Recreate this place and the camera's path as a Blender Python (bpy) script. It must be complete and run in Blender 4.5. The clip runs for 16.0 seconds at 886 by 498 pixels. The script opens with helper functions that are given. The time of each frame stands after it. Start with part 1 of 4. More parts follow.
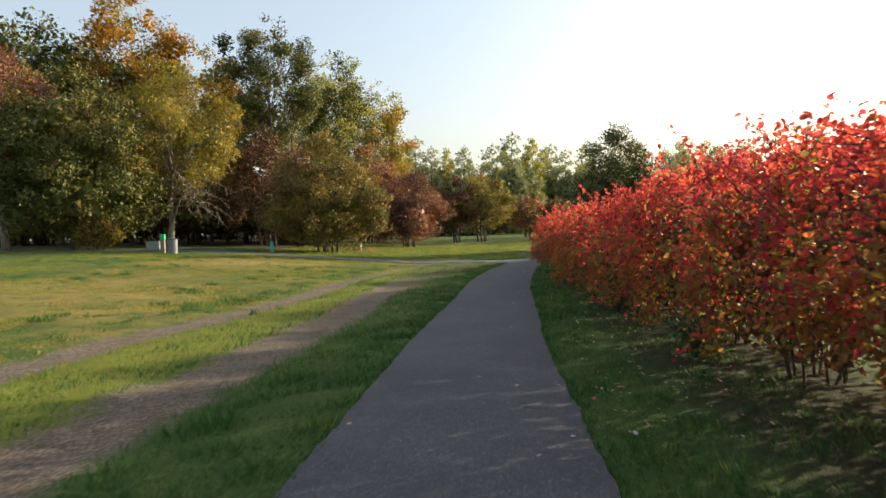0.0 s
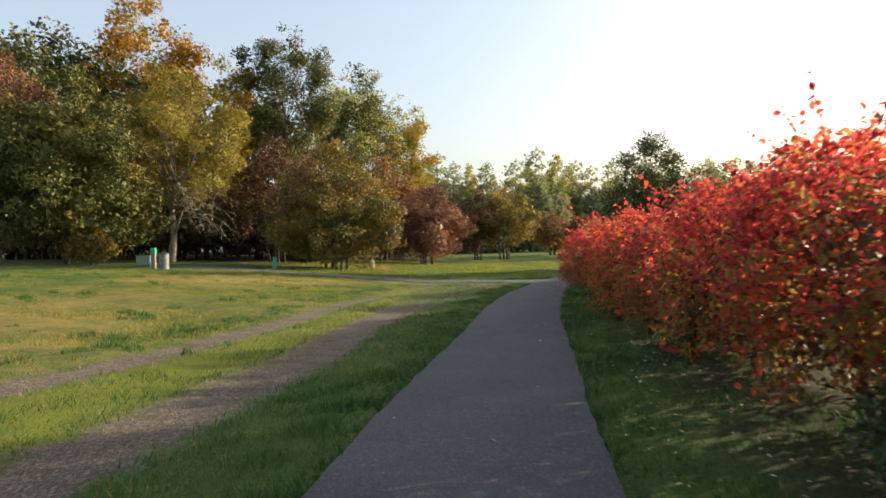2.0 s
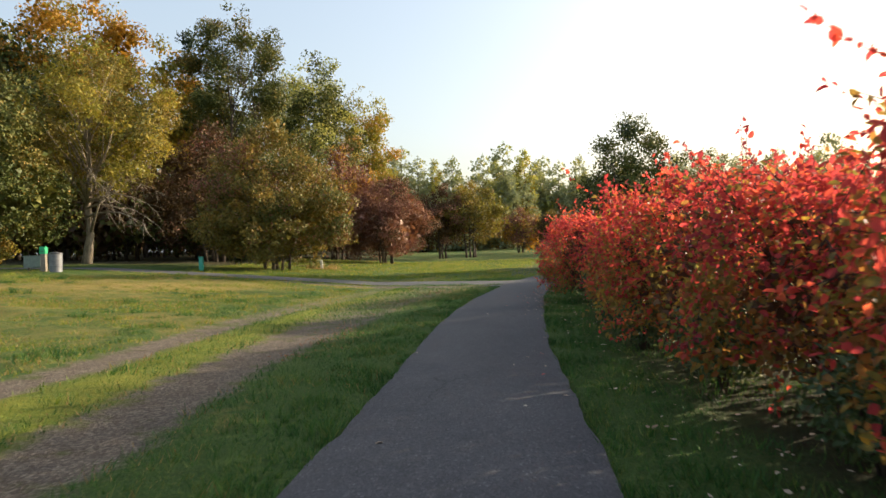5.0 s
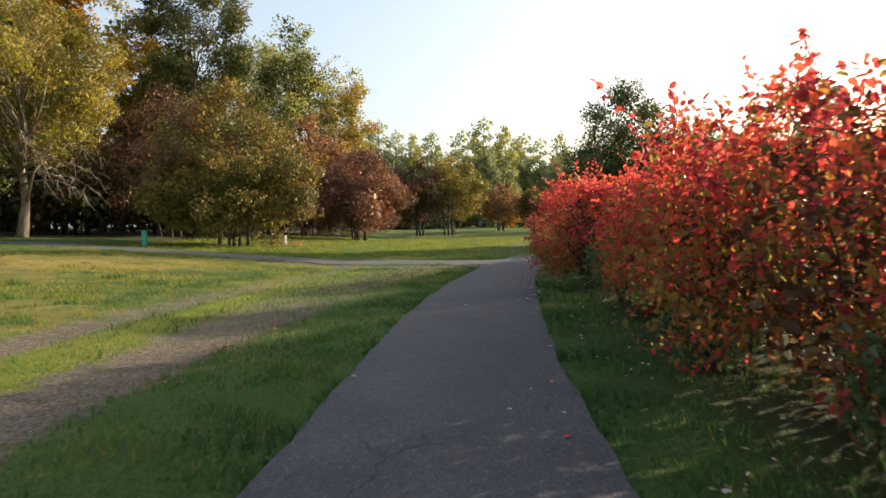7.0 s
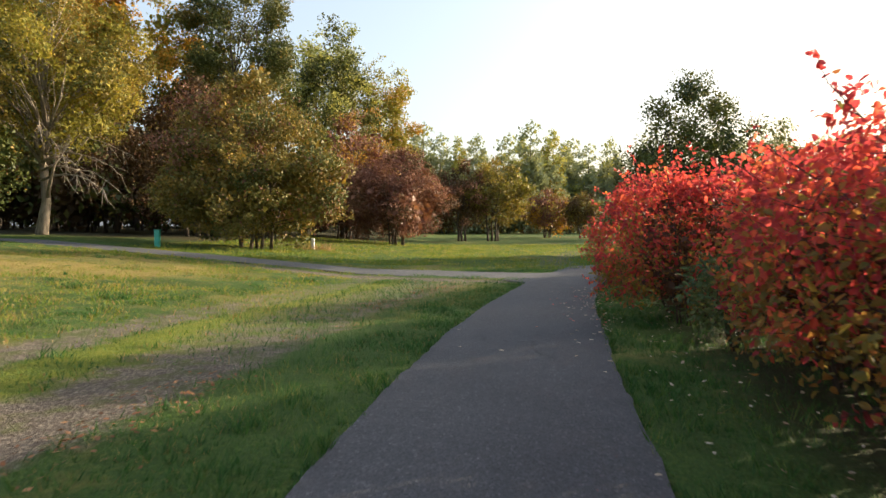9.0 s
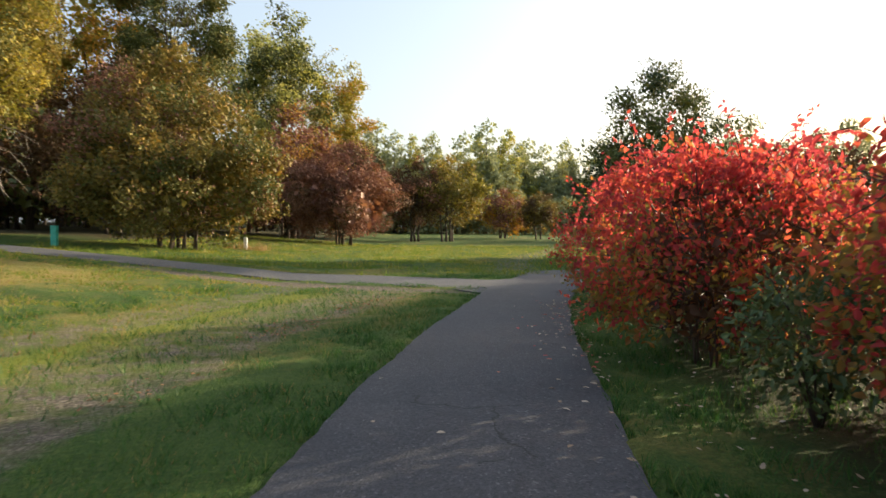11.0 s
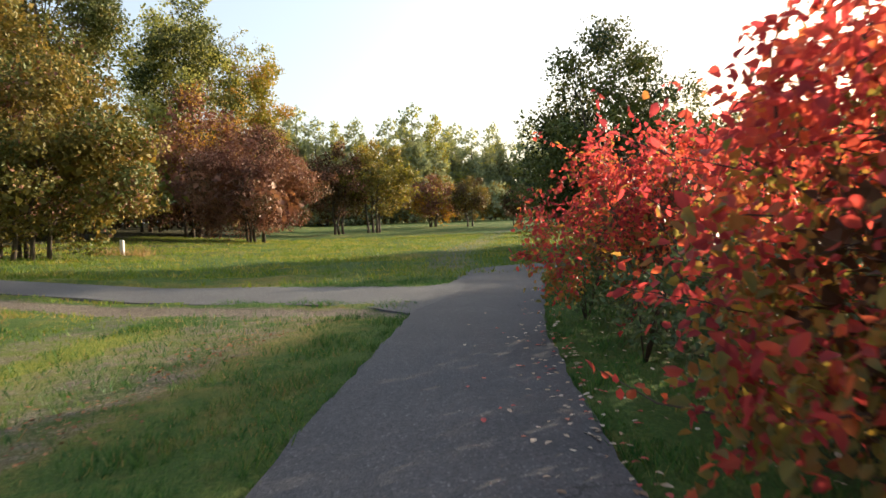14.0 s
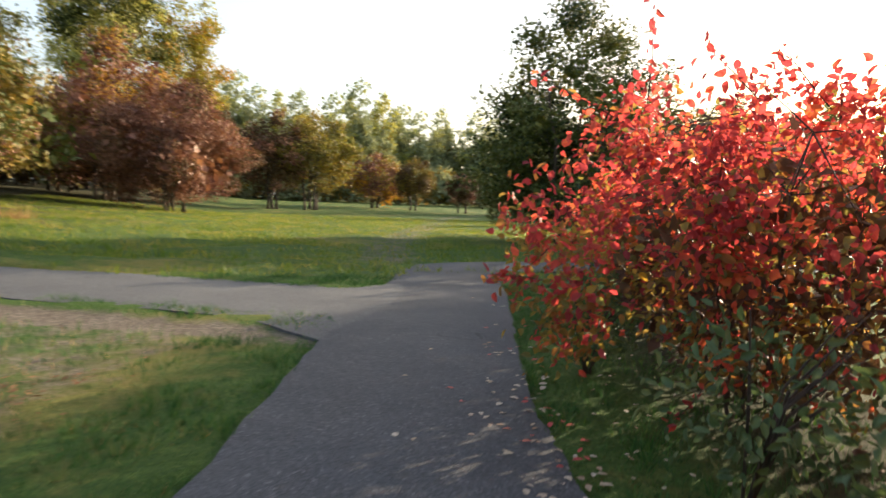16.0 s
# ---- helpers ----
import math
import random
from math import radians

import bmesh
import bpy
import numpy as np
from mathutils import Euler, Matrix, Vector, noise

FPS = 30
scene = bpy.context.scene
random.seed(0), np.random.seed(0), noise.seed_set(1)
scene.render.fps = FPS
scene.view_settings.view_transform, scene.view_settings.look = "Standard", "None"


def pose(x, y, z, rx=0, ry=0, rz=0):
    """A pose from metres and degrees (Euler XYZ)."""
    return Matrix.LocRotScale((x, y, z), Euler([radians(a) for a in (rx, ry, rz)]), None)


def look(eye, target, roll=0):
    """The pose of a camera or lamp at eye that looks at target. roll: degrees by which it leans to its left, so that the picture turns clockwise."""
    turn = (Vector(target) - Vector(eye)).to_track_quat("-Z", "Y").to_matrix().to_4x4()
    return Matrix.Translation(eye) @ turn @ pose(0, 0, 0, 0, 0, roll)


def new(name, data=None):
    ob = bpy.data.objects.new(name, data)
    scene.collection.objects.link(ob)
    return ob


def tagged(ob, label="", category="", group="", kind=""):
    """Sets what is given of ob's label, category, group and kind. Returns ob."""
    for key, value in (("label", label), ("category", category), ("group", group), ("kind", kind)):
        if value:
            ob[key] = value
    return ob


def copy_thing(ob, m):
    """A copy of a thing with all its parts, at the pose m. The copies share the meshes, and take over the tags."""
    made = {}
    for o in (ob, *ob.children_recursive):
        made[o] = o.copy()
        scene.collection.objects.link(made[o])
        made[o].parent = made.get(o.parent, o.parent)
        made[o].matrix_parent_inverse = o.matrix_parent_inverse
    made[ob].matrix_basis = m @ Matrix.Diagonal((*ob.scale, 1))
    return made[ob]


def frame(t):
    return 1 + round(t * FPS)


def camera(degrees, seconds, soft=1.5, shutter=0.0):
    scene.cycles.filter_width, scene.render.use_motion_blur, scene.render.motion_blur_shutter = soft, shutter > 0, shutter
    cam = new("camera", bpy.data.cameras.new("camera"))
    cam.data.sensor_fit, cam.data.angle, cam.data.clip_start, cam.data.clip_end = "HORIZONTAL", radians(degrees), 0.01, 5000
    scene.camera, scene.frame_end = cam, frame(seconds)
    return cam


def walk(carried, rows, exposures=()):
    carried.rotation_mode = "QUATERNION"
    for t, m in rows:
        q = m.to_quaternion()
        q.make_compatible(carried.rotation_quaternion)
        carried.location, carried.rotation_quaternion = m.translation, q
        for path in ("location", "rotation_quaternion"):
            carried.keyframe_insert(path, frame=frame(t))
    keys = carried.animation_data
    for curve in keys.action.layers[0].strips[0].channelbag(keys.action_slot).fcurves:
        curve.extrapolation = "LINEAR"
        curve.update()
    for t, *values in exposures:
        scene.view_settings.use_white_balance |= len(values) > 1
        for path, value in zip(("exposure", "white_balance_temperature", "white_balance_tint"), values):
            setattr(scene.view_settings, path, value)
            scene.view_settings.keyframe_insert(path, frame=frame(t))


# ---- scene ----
cam = camera(69.3, 16.0, soft=1.5, shutter=0.5)
METRES, EYE, TILT, LEAN, TURN = 29.4, 1.5, 0.0, 0.0, 0.0
ROWS = [
    (0.0, 0.0, 0.0, 0.0, -0.05, -1.58, 1.82),
    (0.5, 0.0037, 0.0369, -0.0007, -0.34, -0.96, 1.2),
    (1.0, 0.0062, 0.0721, -0.0021, 0.71, -0.16, -0.52),
    (1.5, 0.01, 0.1076, -0.0029, -0.39, -0.75, 0.37),
    (2.0, 0.0133, 0.141, -0.0036, 2.03, 0.04, 1.35),
    (2.5, 0.017, 0.1761, -0.0052, 3.2, -0.63, 1.96),
    (3.0, 0.0206, 0.2094, -0.006, 4.21, -0.14, 1.23),
    (3.5, 0.0233, 0.2445, -0.0067, 2.44, -0.97, 0.14),
    (4.0, 0.0265, 0.2772, -0.0072, 0.17, -0.1, 0.7),
    (6.5, 0.0361, 0.4341, -0.0129, -1.29, -0.61, 2.28),
    (7.0, 0.0407, 0.4667, -0.0142, -2.73, -2.15, 1.24),
    (7.5, 0.0449, 0.4981, -0.0143, 0.18, -2.06, -0.67),
    (8.0, 0.0481, 0.5317, -0.014, 0.59, -2.33, -0.52),
    (10.5, 0.063, 0.678, -0.0135, 2.12, -0.45, 0.68),
    (11.0, 0.0655, 0.7071, -0.0145, -2.7, -1.66, -0.46),
    (11.5, 0.0675, 0.7358, -0.014, -2.7, -2.56, 0.91),
    (12.0, 0.0712, 0.7635, -0.0133, -2.25, -0.64, 2.56),
    (12.5, 0.0737, 0.7913, -0.0132, -4.52, -1.15, 2.97),
    (13.0, 0.0776, 0.8191, -0.0124, -4.53, -0.69, 1.21),
    (13.5, 0.0805, 0.8482, -0.0132, -6.94, -1.92, -0.41),
    (14.0, 0.0865, 0.8769, -0.0131, -8.97, -2.74, 1.93),
    (14.5, 0.092, 0.9056, -0.0131, -9.41, -1.36, 1.78),
    (15.0, 0.0982, 0.934, -0.013, -12.09, -0.95, 1.63),
    (15.5, 0.104, 0.963, -0.0131, -9.47, -3.26, -0.25),
    (16.0, 0.1081, 0.9928, -0.0126, -14.05, -4.16, -2.37),
]
walk(cam, [(t, pose(0, 0, EYE, TILT, LEAN, TURN) @ pose(METRES * x, METRES * y, METRES * z, 90 + pitch, roll, yaw)) for t, x, y, z, yaw, pitch, roll in ROWS],
     exposures=((0.0, 1.0), (3.0, 1.03), (7.0, 1.1), (8.0, 1.25), (10.5, 1.14), (13.0, 1.15), (14.5, 1.26), (15.5, 1.1), (16.0, 1.42)))

# ---- light -------------------------------------------------------------------
SUN_EL, SUN_AZ = 15.2, 63.0          # degrees; azimuth clockwise from straight ahead (+y)
world = bpy.data.worlds.new("sky_world")
scene.world = world
world.use_nodes = True
wn = world.node_tree.nodes
sky = wn.new("ShaderNodeTexSky")
sky.sky_type = "NISHITA"
sky.sun_disc = False
sky.sun_elevation = radians(SUN_EL)
sky.sun_rotation = radians(SUN_AZ)
sky.air_density, sky.dust_density, sky.ozone_density = 1.2, 4.2, 1.0
wn["Background"].inputs["Strength"].default_value = 0.102
haze = wn.new("ShaderNodeMix")          # thin bright haze spread evenly over the whole sky
haze.data_type, haze.blend_type = "RGBA", "ADD"
haze.inputs[0].default_value = 1.0
haze.inputs[7].default_value = (1.35, 1.48, 1.7, 1.0)
world.node_tree.links.new(sky.outputs["Color"], haze.inputs[6])
world.node_tree.links.new(haze.outputs[2], wn["Background"].inputs["Color"])
sun_data = bpy.data.lights.new("sun", "SUN")
sun_data.energy, sun_data.angle, sun_data.color = 5.0, radians(0.6), (1.0, 0.83, 0.60)
sun = new("sun", sun_data)
sa, se = radians(SUN_AZ), radians(SUN_EL)
SUN_DIR = Vector((math.sin(sa) * math.cos(se), math.cos(sa) * math.cos(se), math.sin(se)))
sun.matrix_world = look(SUN_DIR * 60, (0, 0, 0))

# ---- materials ---------------------------------------------------------------
def material(name, rough=0.8):
    m = bpy.data.materials.new(name)
    m.use_nodes = True
    nt = m.node_tree
    b = nt.nodes["Principled BSDF"]
    b.inputs["Roughness"].default_value = rough
    return m, nt, b


def noise_node(nt, scale, detail=4.0, rough=0.6, vec=None):
    n = nt.nodes.new("ShaderNodeTexNoise")
    n.inputs["Scale"].default_value = scale
    n.inputs["Detail"].default_value = detail
    n.inputs["Roughness"].default_value = rough
    if vec is not None:
        nt.links.new(vec, n.inputs["Vector"])
    return n


def ramp(nt, fac, stops):
    r = nt.nodes.new("ShaderNodeValToRGB")
    el = r.color_ramp.elements
    while len(el) < len(stops):
        el.new(0.5)
    for e, (p, c) in zip(el, stops):
        e.position, e.color = p, (*c, 1.0)
    nt.links.new(fac, r.inputs["Fac"])
    return r.outputs["Color"]


def mix(nt, fac, a, b, kind="MIX"):
    n = nt.nodes.new("ShaderNodeMix")
    n.data_type, n.blend_type = "RGBA", kind
    for key, v in ((0, fac), (6, a), (7, b)):
        if isinstance(v, (int, float)):
            n.inputs[key].default_value = v
        elif isinstance(v, tuple):
            n.inputs[key].default_value = (*v, 1.0)
        else:
            nt.links.new(v, n.inputs[key])
    return n.outputs[2]


def calc(nt, op, a, b=0.0, c=None):
    n = nt.nodes.new("ShaderNodeMath")
    n.operation = op
    for i, v in enumerate((a, b, c)):
        if v is None:
            continue
        if isinstance(v, (int, float)):
            n.inputs[i].default_value = v
        else:
            nt.links.new(v, n.inputs[i])
    return n.outputs[0]


def bump(nt, bsdf, height, strength, dist=0.02):
    b = nt.nodes.new("ShaderNodeBump")
    b.inputs["Strength"].default_value = strength
    b.inputs["Distance"].default_value = dist
    nt.links.new(height, b.inputs["Height"])
    nt.links.new(b.outputs["Normal"], bsdf.inputs["Normal"])


def object_coord(nt):
    return nt.nodes.new("ShaderNodeTexCoord").outputs["Object"]


def leaf_material(name, stops, through_light=0.45, rough=0.5, patch=0.25, gloss=0.2, glow=(1.35, 1.2, 0.9), speckle=0.36):
    """Thin leaves: colour varies leaf by leaf and in broad patches; sunlight shines through them."""
    m, nt, b = material(name, rough)
    geo = nt.nodes.new("ShaderNodeNewGeometry")
    info = nt.nodes.new("ShaderNodeObjectInfo")
    n = noise_node(nt, patch, 3.0, 0.6, geo.outputs["Position"])
    isl = calc(nt, "FRACT", calc(nt, "ADD", geo.outputs["Random Per Island"], info.outputs["Random"]))
    t = calc(nt, "ADD", calc(nt, "MULTIPLY", isl, speckle),
             calc(nt, "MULTIPLY", calc(nt, "SUBTRACT", n.outputs["Fac"], 0.28 + 0.55 * (speckle - 0.55) / 2), 1.0 + 1.2 * (0.55 - speckle)))
    col = ramp(nt, t, stops)
    nt.links.new(col, b.inputs["Base Color"])
    b.inputs["Specular IOR Level"].default_value = gloss
    tr = nt.nodes.new("ShaderNodeBsdfTranslucent")
    bright = mix(nt, 1.0, col, glow, "MULTIPLY")
    nt.links.new(bright, tr.inputs["Color"])
    ms = nt.nodes.new("ShaderNodeMixShader")
    ms.inputs[0].default_value = through_light
    nt.links.new(b.outputs[0], ms.inputs[1])
    nt.links.new(tr.outputs[0], ms.inputs[2])
    nt.links.new(ms.outputs[0], nt.nodes["Material Output"].inputs["Surface"])
    return m


def bark_material(name, dark, light, scale=9.0):
    m, nt, b = material(name, 0.9)
    co = object_coord(nt)
    mp = nt.nodes.new("ShaderNodeMapping")
    mp.inputs["Scale"].default_value = (1.0, 1.0, 0.25)
    nt.links.new(co, mp.inputs["Vector"])
    n = noise_node(nt, scale, 6.0, 0.7, mp.outputs[0])
    nt.links.new(ramp(nt, n.outputs["Fac"], ((0.32, dark), (0.68, light))), b.inputs["Base Color"])
    bump(nt, b, n.outputs["Fac"], 0.7, 0.03)
    return m


def asphalt_material(name, base, worn):
    m, nt, b = material(name, 0.85)
    co = object_coord(nt)
    grain = noise_node(nt, 160.0, 3.0, 0.7, co)
    stone = nt.nodes.new("ShaderNodeTexVoronoi")
    stone.inputs["Scale"].default_value = 60.0
    nt.links.new(co, stone.inputs["Vector"])
    broad = noise_node(nt, 0.7, 5.0, 0.65, co)
    c = ramp(nt, broad.outputs["Fac"], ((0.3, base), (0.72, worn)))
    c = mix(nt, 0.75, c, ramp(nt, stone.outputs["Color"], ((0.1, (0.4, 0.4, 0.41)), (0.8, (1.1, 1.1, 1.1)), (0.96, (2.7, 2.65, 2.6)))), "MULTIPLY")
    c = mix(nt, 0.5, c, ramp(nt, grain.outputs["Fac"], ((0.3, (0.55, 0.55, 0.55)), (0.7, (1.35, 1.35, 1.35)))), "MULTIPLY")
    wob = mix(nt, 0.35, co, noise_node(nt, 1.7, 4.0, 0.6, co).outputs["Color"])
    crack = nt.nodes.new("ShaderNodeTexVoronoi")
    crack.feature = "DISTANCE_TO_EDGE"
    crack.inputs["Scale"].default_value = 1.1
    nt.links.new(wob, crack.inputs["Vector"])
    where = noise_node(nt, 0.45, 2.0, 0.5, co)
    line = calc(nt, "MULTIPLY", calc(nt, "LESS_THAN", crack.outputs["Distance"], 0.009), calc(nt, "GREATER_THAN", where.outputs["Fac"], 0.63))
    c = mix(nt, calc(nt, "MULTIPLY", line, 0.75), c, (0.014, 0.013, 0.013))
    nt.links.new(c, b.inputs["Base Color"])
    bump(nt, b, stone.outputs["Distance"], 0.6, 0.008)
    return m


RED_LEAF = leaf_material("red_leaf", ((0.05, (0.11, 0.028, 0.036)), (0.28, (0.24, 0.044, 0.054)), (0.5, (0.40, 0.064, 0.066)),
                                      (0.72, (0.57, 0.12, 0.065)), (0.92, (0.57, 0.23, 0.065))), 0.6, 0.45, 2.0, 0.18, (1.5, 1.15, 1.05), 0.34)
ORANGE_LEAF = leaf_material("orange_leaf", ((0.05, (0.14, 0.05, 0.025)), (0.25, (0.23, 0.095, 0.046)), (0.42, (0.29, 0.155, 0.055)),
                                            (0.6, (0.15, 0.15, 0.055)), (0.78, (0.30, 0.22, 0.055)), (0.95, (0.55, 0.34, 0.055))), 0.6, 0.45, 2.4, 0.18, (1.5, 1.3, 0.8), 0.36)
# brown inner leaves, darkened to carry the shade inside the bushes
INNER_SHADE_LEAF = leaf_material("inner_brown_shade_leaf", ((0.1, (0.05, 0.022, 0.016)), (0.5, (0.10, 0.048, 0.026)), (0.9, (0.13, 0.10, 0.04))), 0.22, 0.6, 1.2, 0.3)
SHRUB_LEAF = leaf_material("dark_green_leaf", ((0.1, (0.04, 0.065, 0.03)), (0.5, (0.075, 0.12, 0.05)), (0.9, (0.17, 0.18, 0.06))), 0.35, 0.5, 1.0, 0.3)
GREEN_LEAF = leaf_material("deep_green_leaf", ((0.1, (0.036, 0.055, 0.016)), (0.5, (0.090, 0.108, 0.026)), (0.85, (0.180, 0.156, 0.041))), 0.16, 0.5, 0.2)
OLIVE_LEAF = leaf_material("olive_brown_leaf", ((0.1, (0.075, 0.073, 0.018)), (0.5, (0.175, 0.144, 0.033)), (0.9, (0.375, 0.225, 0.050))), 0.25, 0.5, 0.22)
YELLOW_LEAF = leaf_material("yellow_green_leaf", ((0.1, (0.098, 0.103, 0.018)), (0.5, (0.218, 0.207, 0.034)), (0.9, (0.414, 0.310, 0.046))), 0.4, 0.5, 0.2)
GOLD_LEAF = leaf_material("golden_leaf", ((0.1, (0.16, 0.10, 0.02)), (0.5, (0.36, 0.20, 0.025)), (0.9, (0.5, 0.28, 0.03))), 0.28, 0.5, 0.2)
RUST_LEAF = leaf_material("rust_red_leaf", ((0.1, (0.101, 0.046, 0.035)), (0.5, (0.215, 0.100, 0.068)), (0.9, (0.37, 0.19, 0.10))), 0.16, 0.5, 0.25)
BROWN_LEAF = leaf_material("dull_brown_leaf", ((0.1, (0.042, 0.026, 0.014)), (0.5, (0.090, 0.054, 0.024)), (0.9, (0.156, 0.096, 0.036))), 0.16, 0.6, 0.25)
# next two: far leaf colours paled to stand in for distance haze
POPLAR_LEAF = leaf_material("haze_pale_green_leaf", ((0.1, (0.184, 0.218, 0.069)), (0.5, (0.345, 0.368, 0.103)), (0.9, (0.529, 0.483, 0.115))), 0.28, 0.6, 0.1)
FAR_HAZE_LEAF = leaf_material("grey_green_haze_leaf", ((0.1, (0.144, 0.180, 0.108)), (0.5, (0.240, 0.276, 0.156)), (0.9, (0.360, 0.360, 0.180))), 0.28, 0.7, 0.08)
NEEDLE = leaf_material("conifer_needle", ((0.1, (0.012, 0.026, 0.014)), (0.5, (0.025, 0.045, 0.022)), (0.9, (0.05, 0.07, 0.03))), 0.15, 0.6, 0.3)
BLADE = leaf_material("grass_blade", ((0.08, (0.016, 0.056, 0.016)), (0.42, (0.032, 0.105, 0.026)), (0.7, (0.075, 0.155, 0.032)), (0.95, (0.27, 0.25, 0.09))), 0.35, 0.5, 0.9, speckle=0.55)
FIELD_BLADE = leaf_material("field_blade", ((0.08, (0.040, 0.098, 0.013)), (0.35, (0.098, 0.172, 0.020)), (0.6, (0.184, 0.218, 0.032)), (0.9, (0.391, 0.299, 0.092))), 0.4, 0.5, 0.7, speckle=0.42)
DRY_BLADE = leaf_material("dry_grass_blade", ((0.1, (0.16, 0.11, 0.05)), (0.5, (0.30, 0.20, 0.09)), (0.9, (0.42, 0.30, 0.15))), 0.35, 0.6, 0.6, speckle=0.55)
LITTER_LEAF = leaf_material("fallen_pale_leaf", ((0.1, (0.18, 0.10, 0.06)), (0.45, (0.38, 0.28, 0.20)), (0.9, (0.66, 0.58, 0.50))), 0.2, 0.6, 3.0)
BROWN_LITTER = leaf_material("brown_litter_leaf", ((0.1, (0.09, 0.04, 0.02)), (0.5, (0.20, 0.09, 0.04)), (0.9, (0.32, 0.17, 0.08))), 0.1, 0.7, 3.0)
FALLEN_RED = leaf_material("fallen_red_leaf", ((0.1, (0.25, 0.03, 0.04)), (0.5, (0.45, 0.08, 0.07)), (0.9, (0.6, 0.25, 0.15))), 0.2, 0.6, 3.0)
BARK = bark_material("dark_bark", (0.035, 0.026, 0.02), (0.12, 0.09, 0.065))
PALE_BARK = bark_material("pale_bark", (0.12, 0.095, 0.07), (0.44, 0.37, 0.29), 6.0)
TWIG = bark_material("twig_bark", (0.03, 0.02, 0.016), (0.09, 0.055, 0.04), 20.0)
ASPHALT = asphalt_material("path_asphalt", (0.046, 0.045, 0.050), (0.078, 0.075, 0.079))
ROAD_ASPHALT = asphalt_material("road_asphalt", (0.062, 0.061, 0.065), (0.10, 0.098, 0.098))


def plain(name, a, b_, rough, scale=8.0, metal=0.0):
    m, nt, b = material(name, rough)
    n = noise_node(nt, scale, 5.0, 0.65, object_coord(nt))
    nt.links.new(ramp(nt, n.outputs["Fac"], ((0.3, a), (0.7, b_))), b.inputs["Base Color"])
    b.inputs["Metallic"].default_value = metal
    bump(nt, b, n.outputs["Fac"], 0.15, 0.01)
    return m


GREEN_PAINT = plain("green_paint", (0.01, 0.30, 0.12), (0.02, 0.42, 0.18), 0.45)
TEAL_PAINT = plain("teal_paint", (0.02, 0.24, 0.17), (0.06, 0.36, 0.26), 0.5)
GREY_POST = plain("weathered_grey_wood", (0.16, 0.13, 0.10), (0.28, 0.24, 0.19), 0.8)
GALVANISED = plain("galvanised_steel", (0.11, 0.115, 0.13), (0.20, 0.21, 0.225), 0.5, 5.0, 0.3)
WHITE_PAINT = plain("white_post_paint", (0.62, 0.62, 0.58), (0.8, 0.8, 0.77), 0.6)
DARK_PLASTIC = plain("dark_lid_plastic", (0.02, 0.022, 0.024), (0.05, 0.05, 0.052), 0.5)
GREY_BOX = plain("grey_green_panel", (0.12, 0.16, 0.14), (0.20, 0.24, 0.20), 0.6)


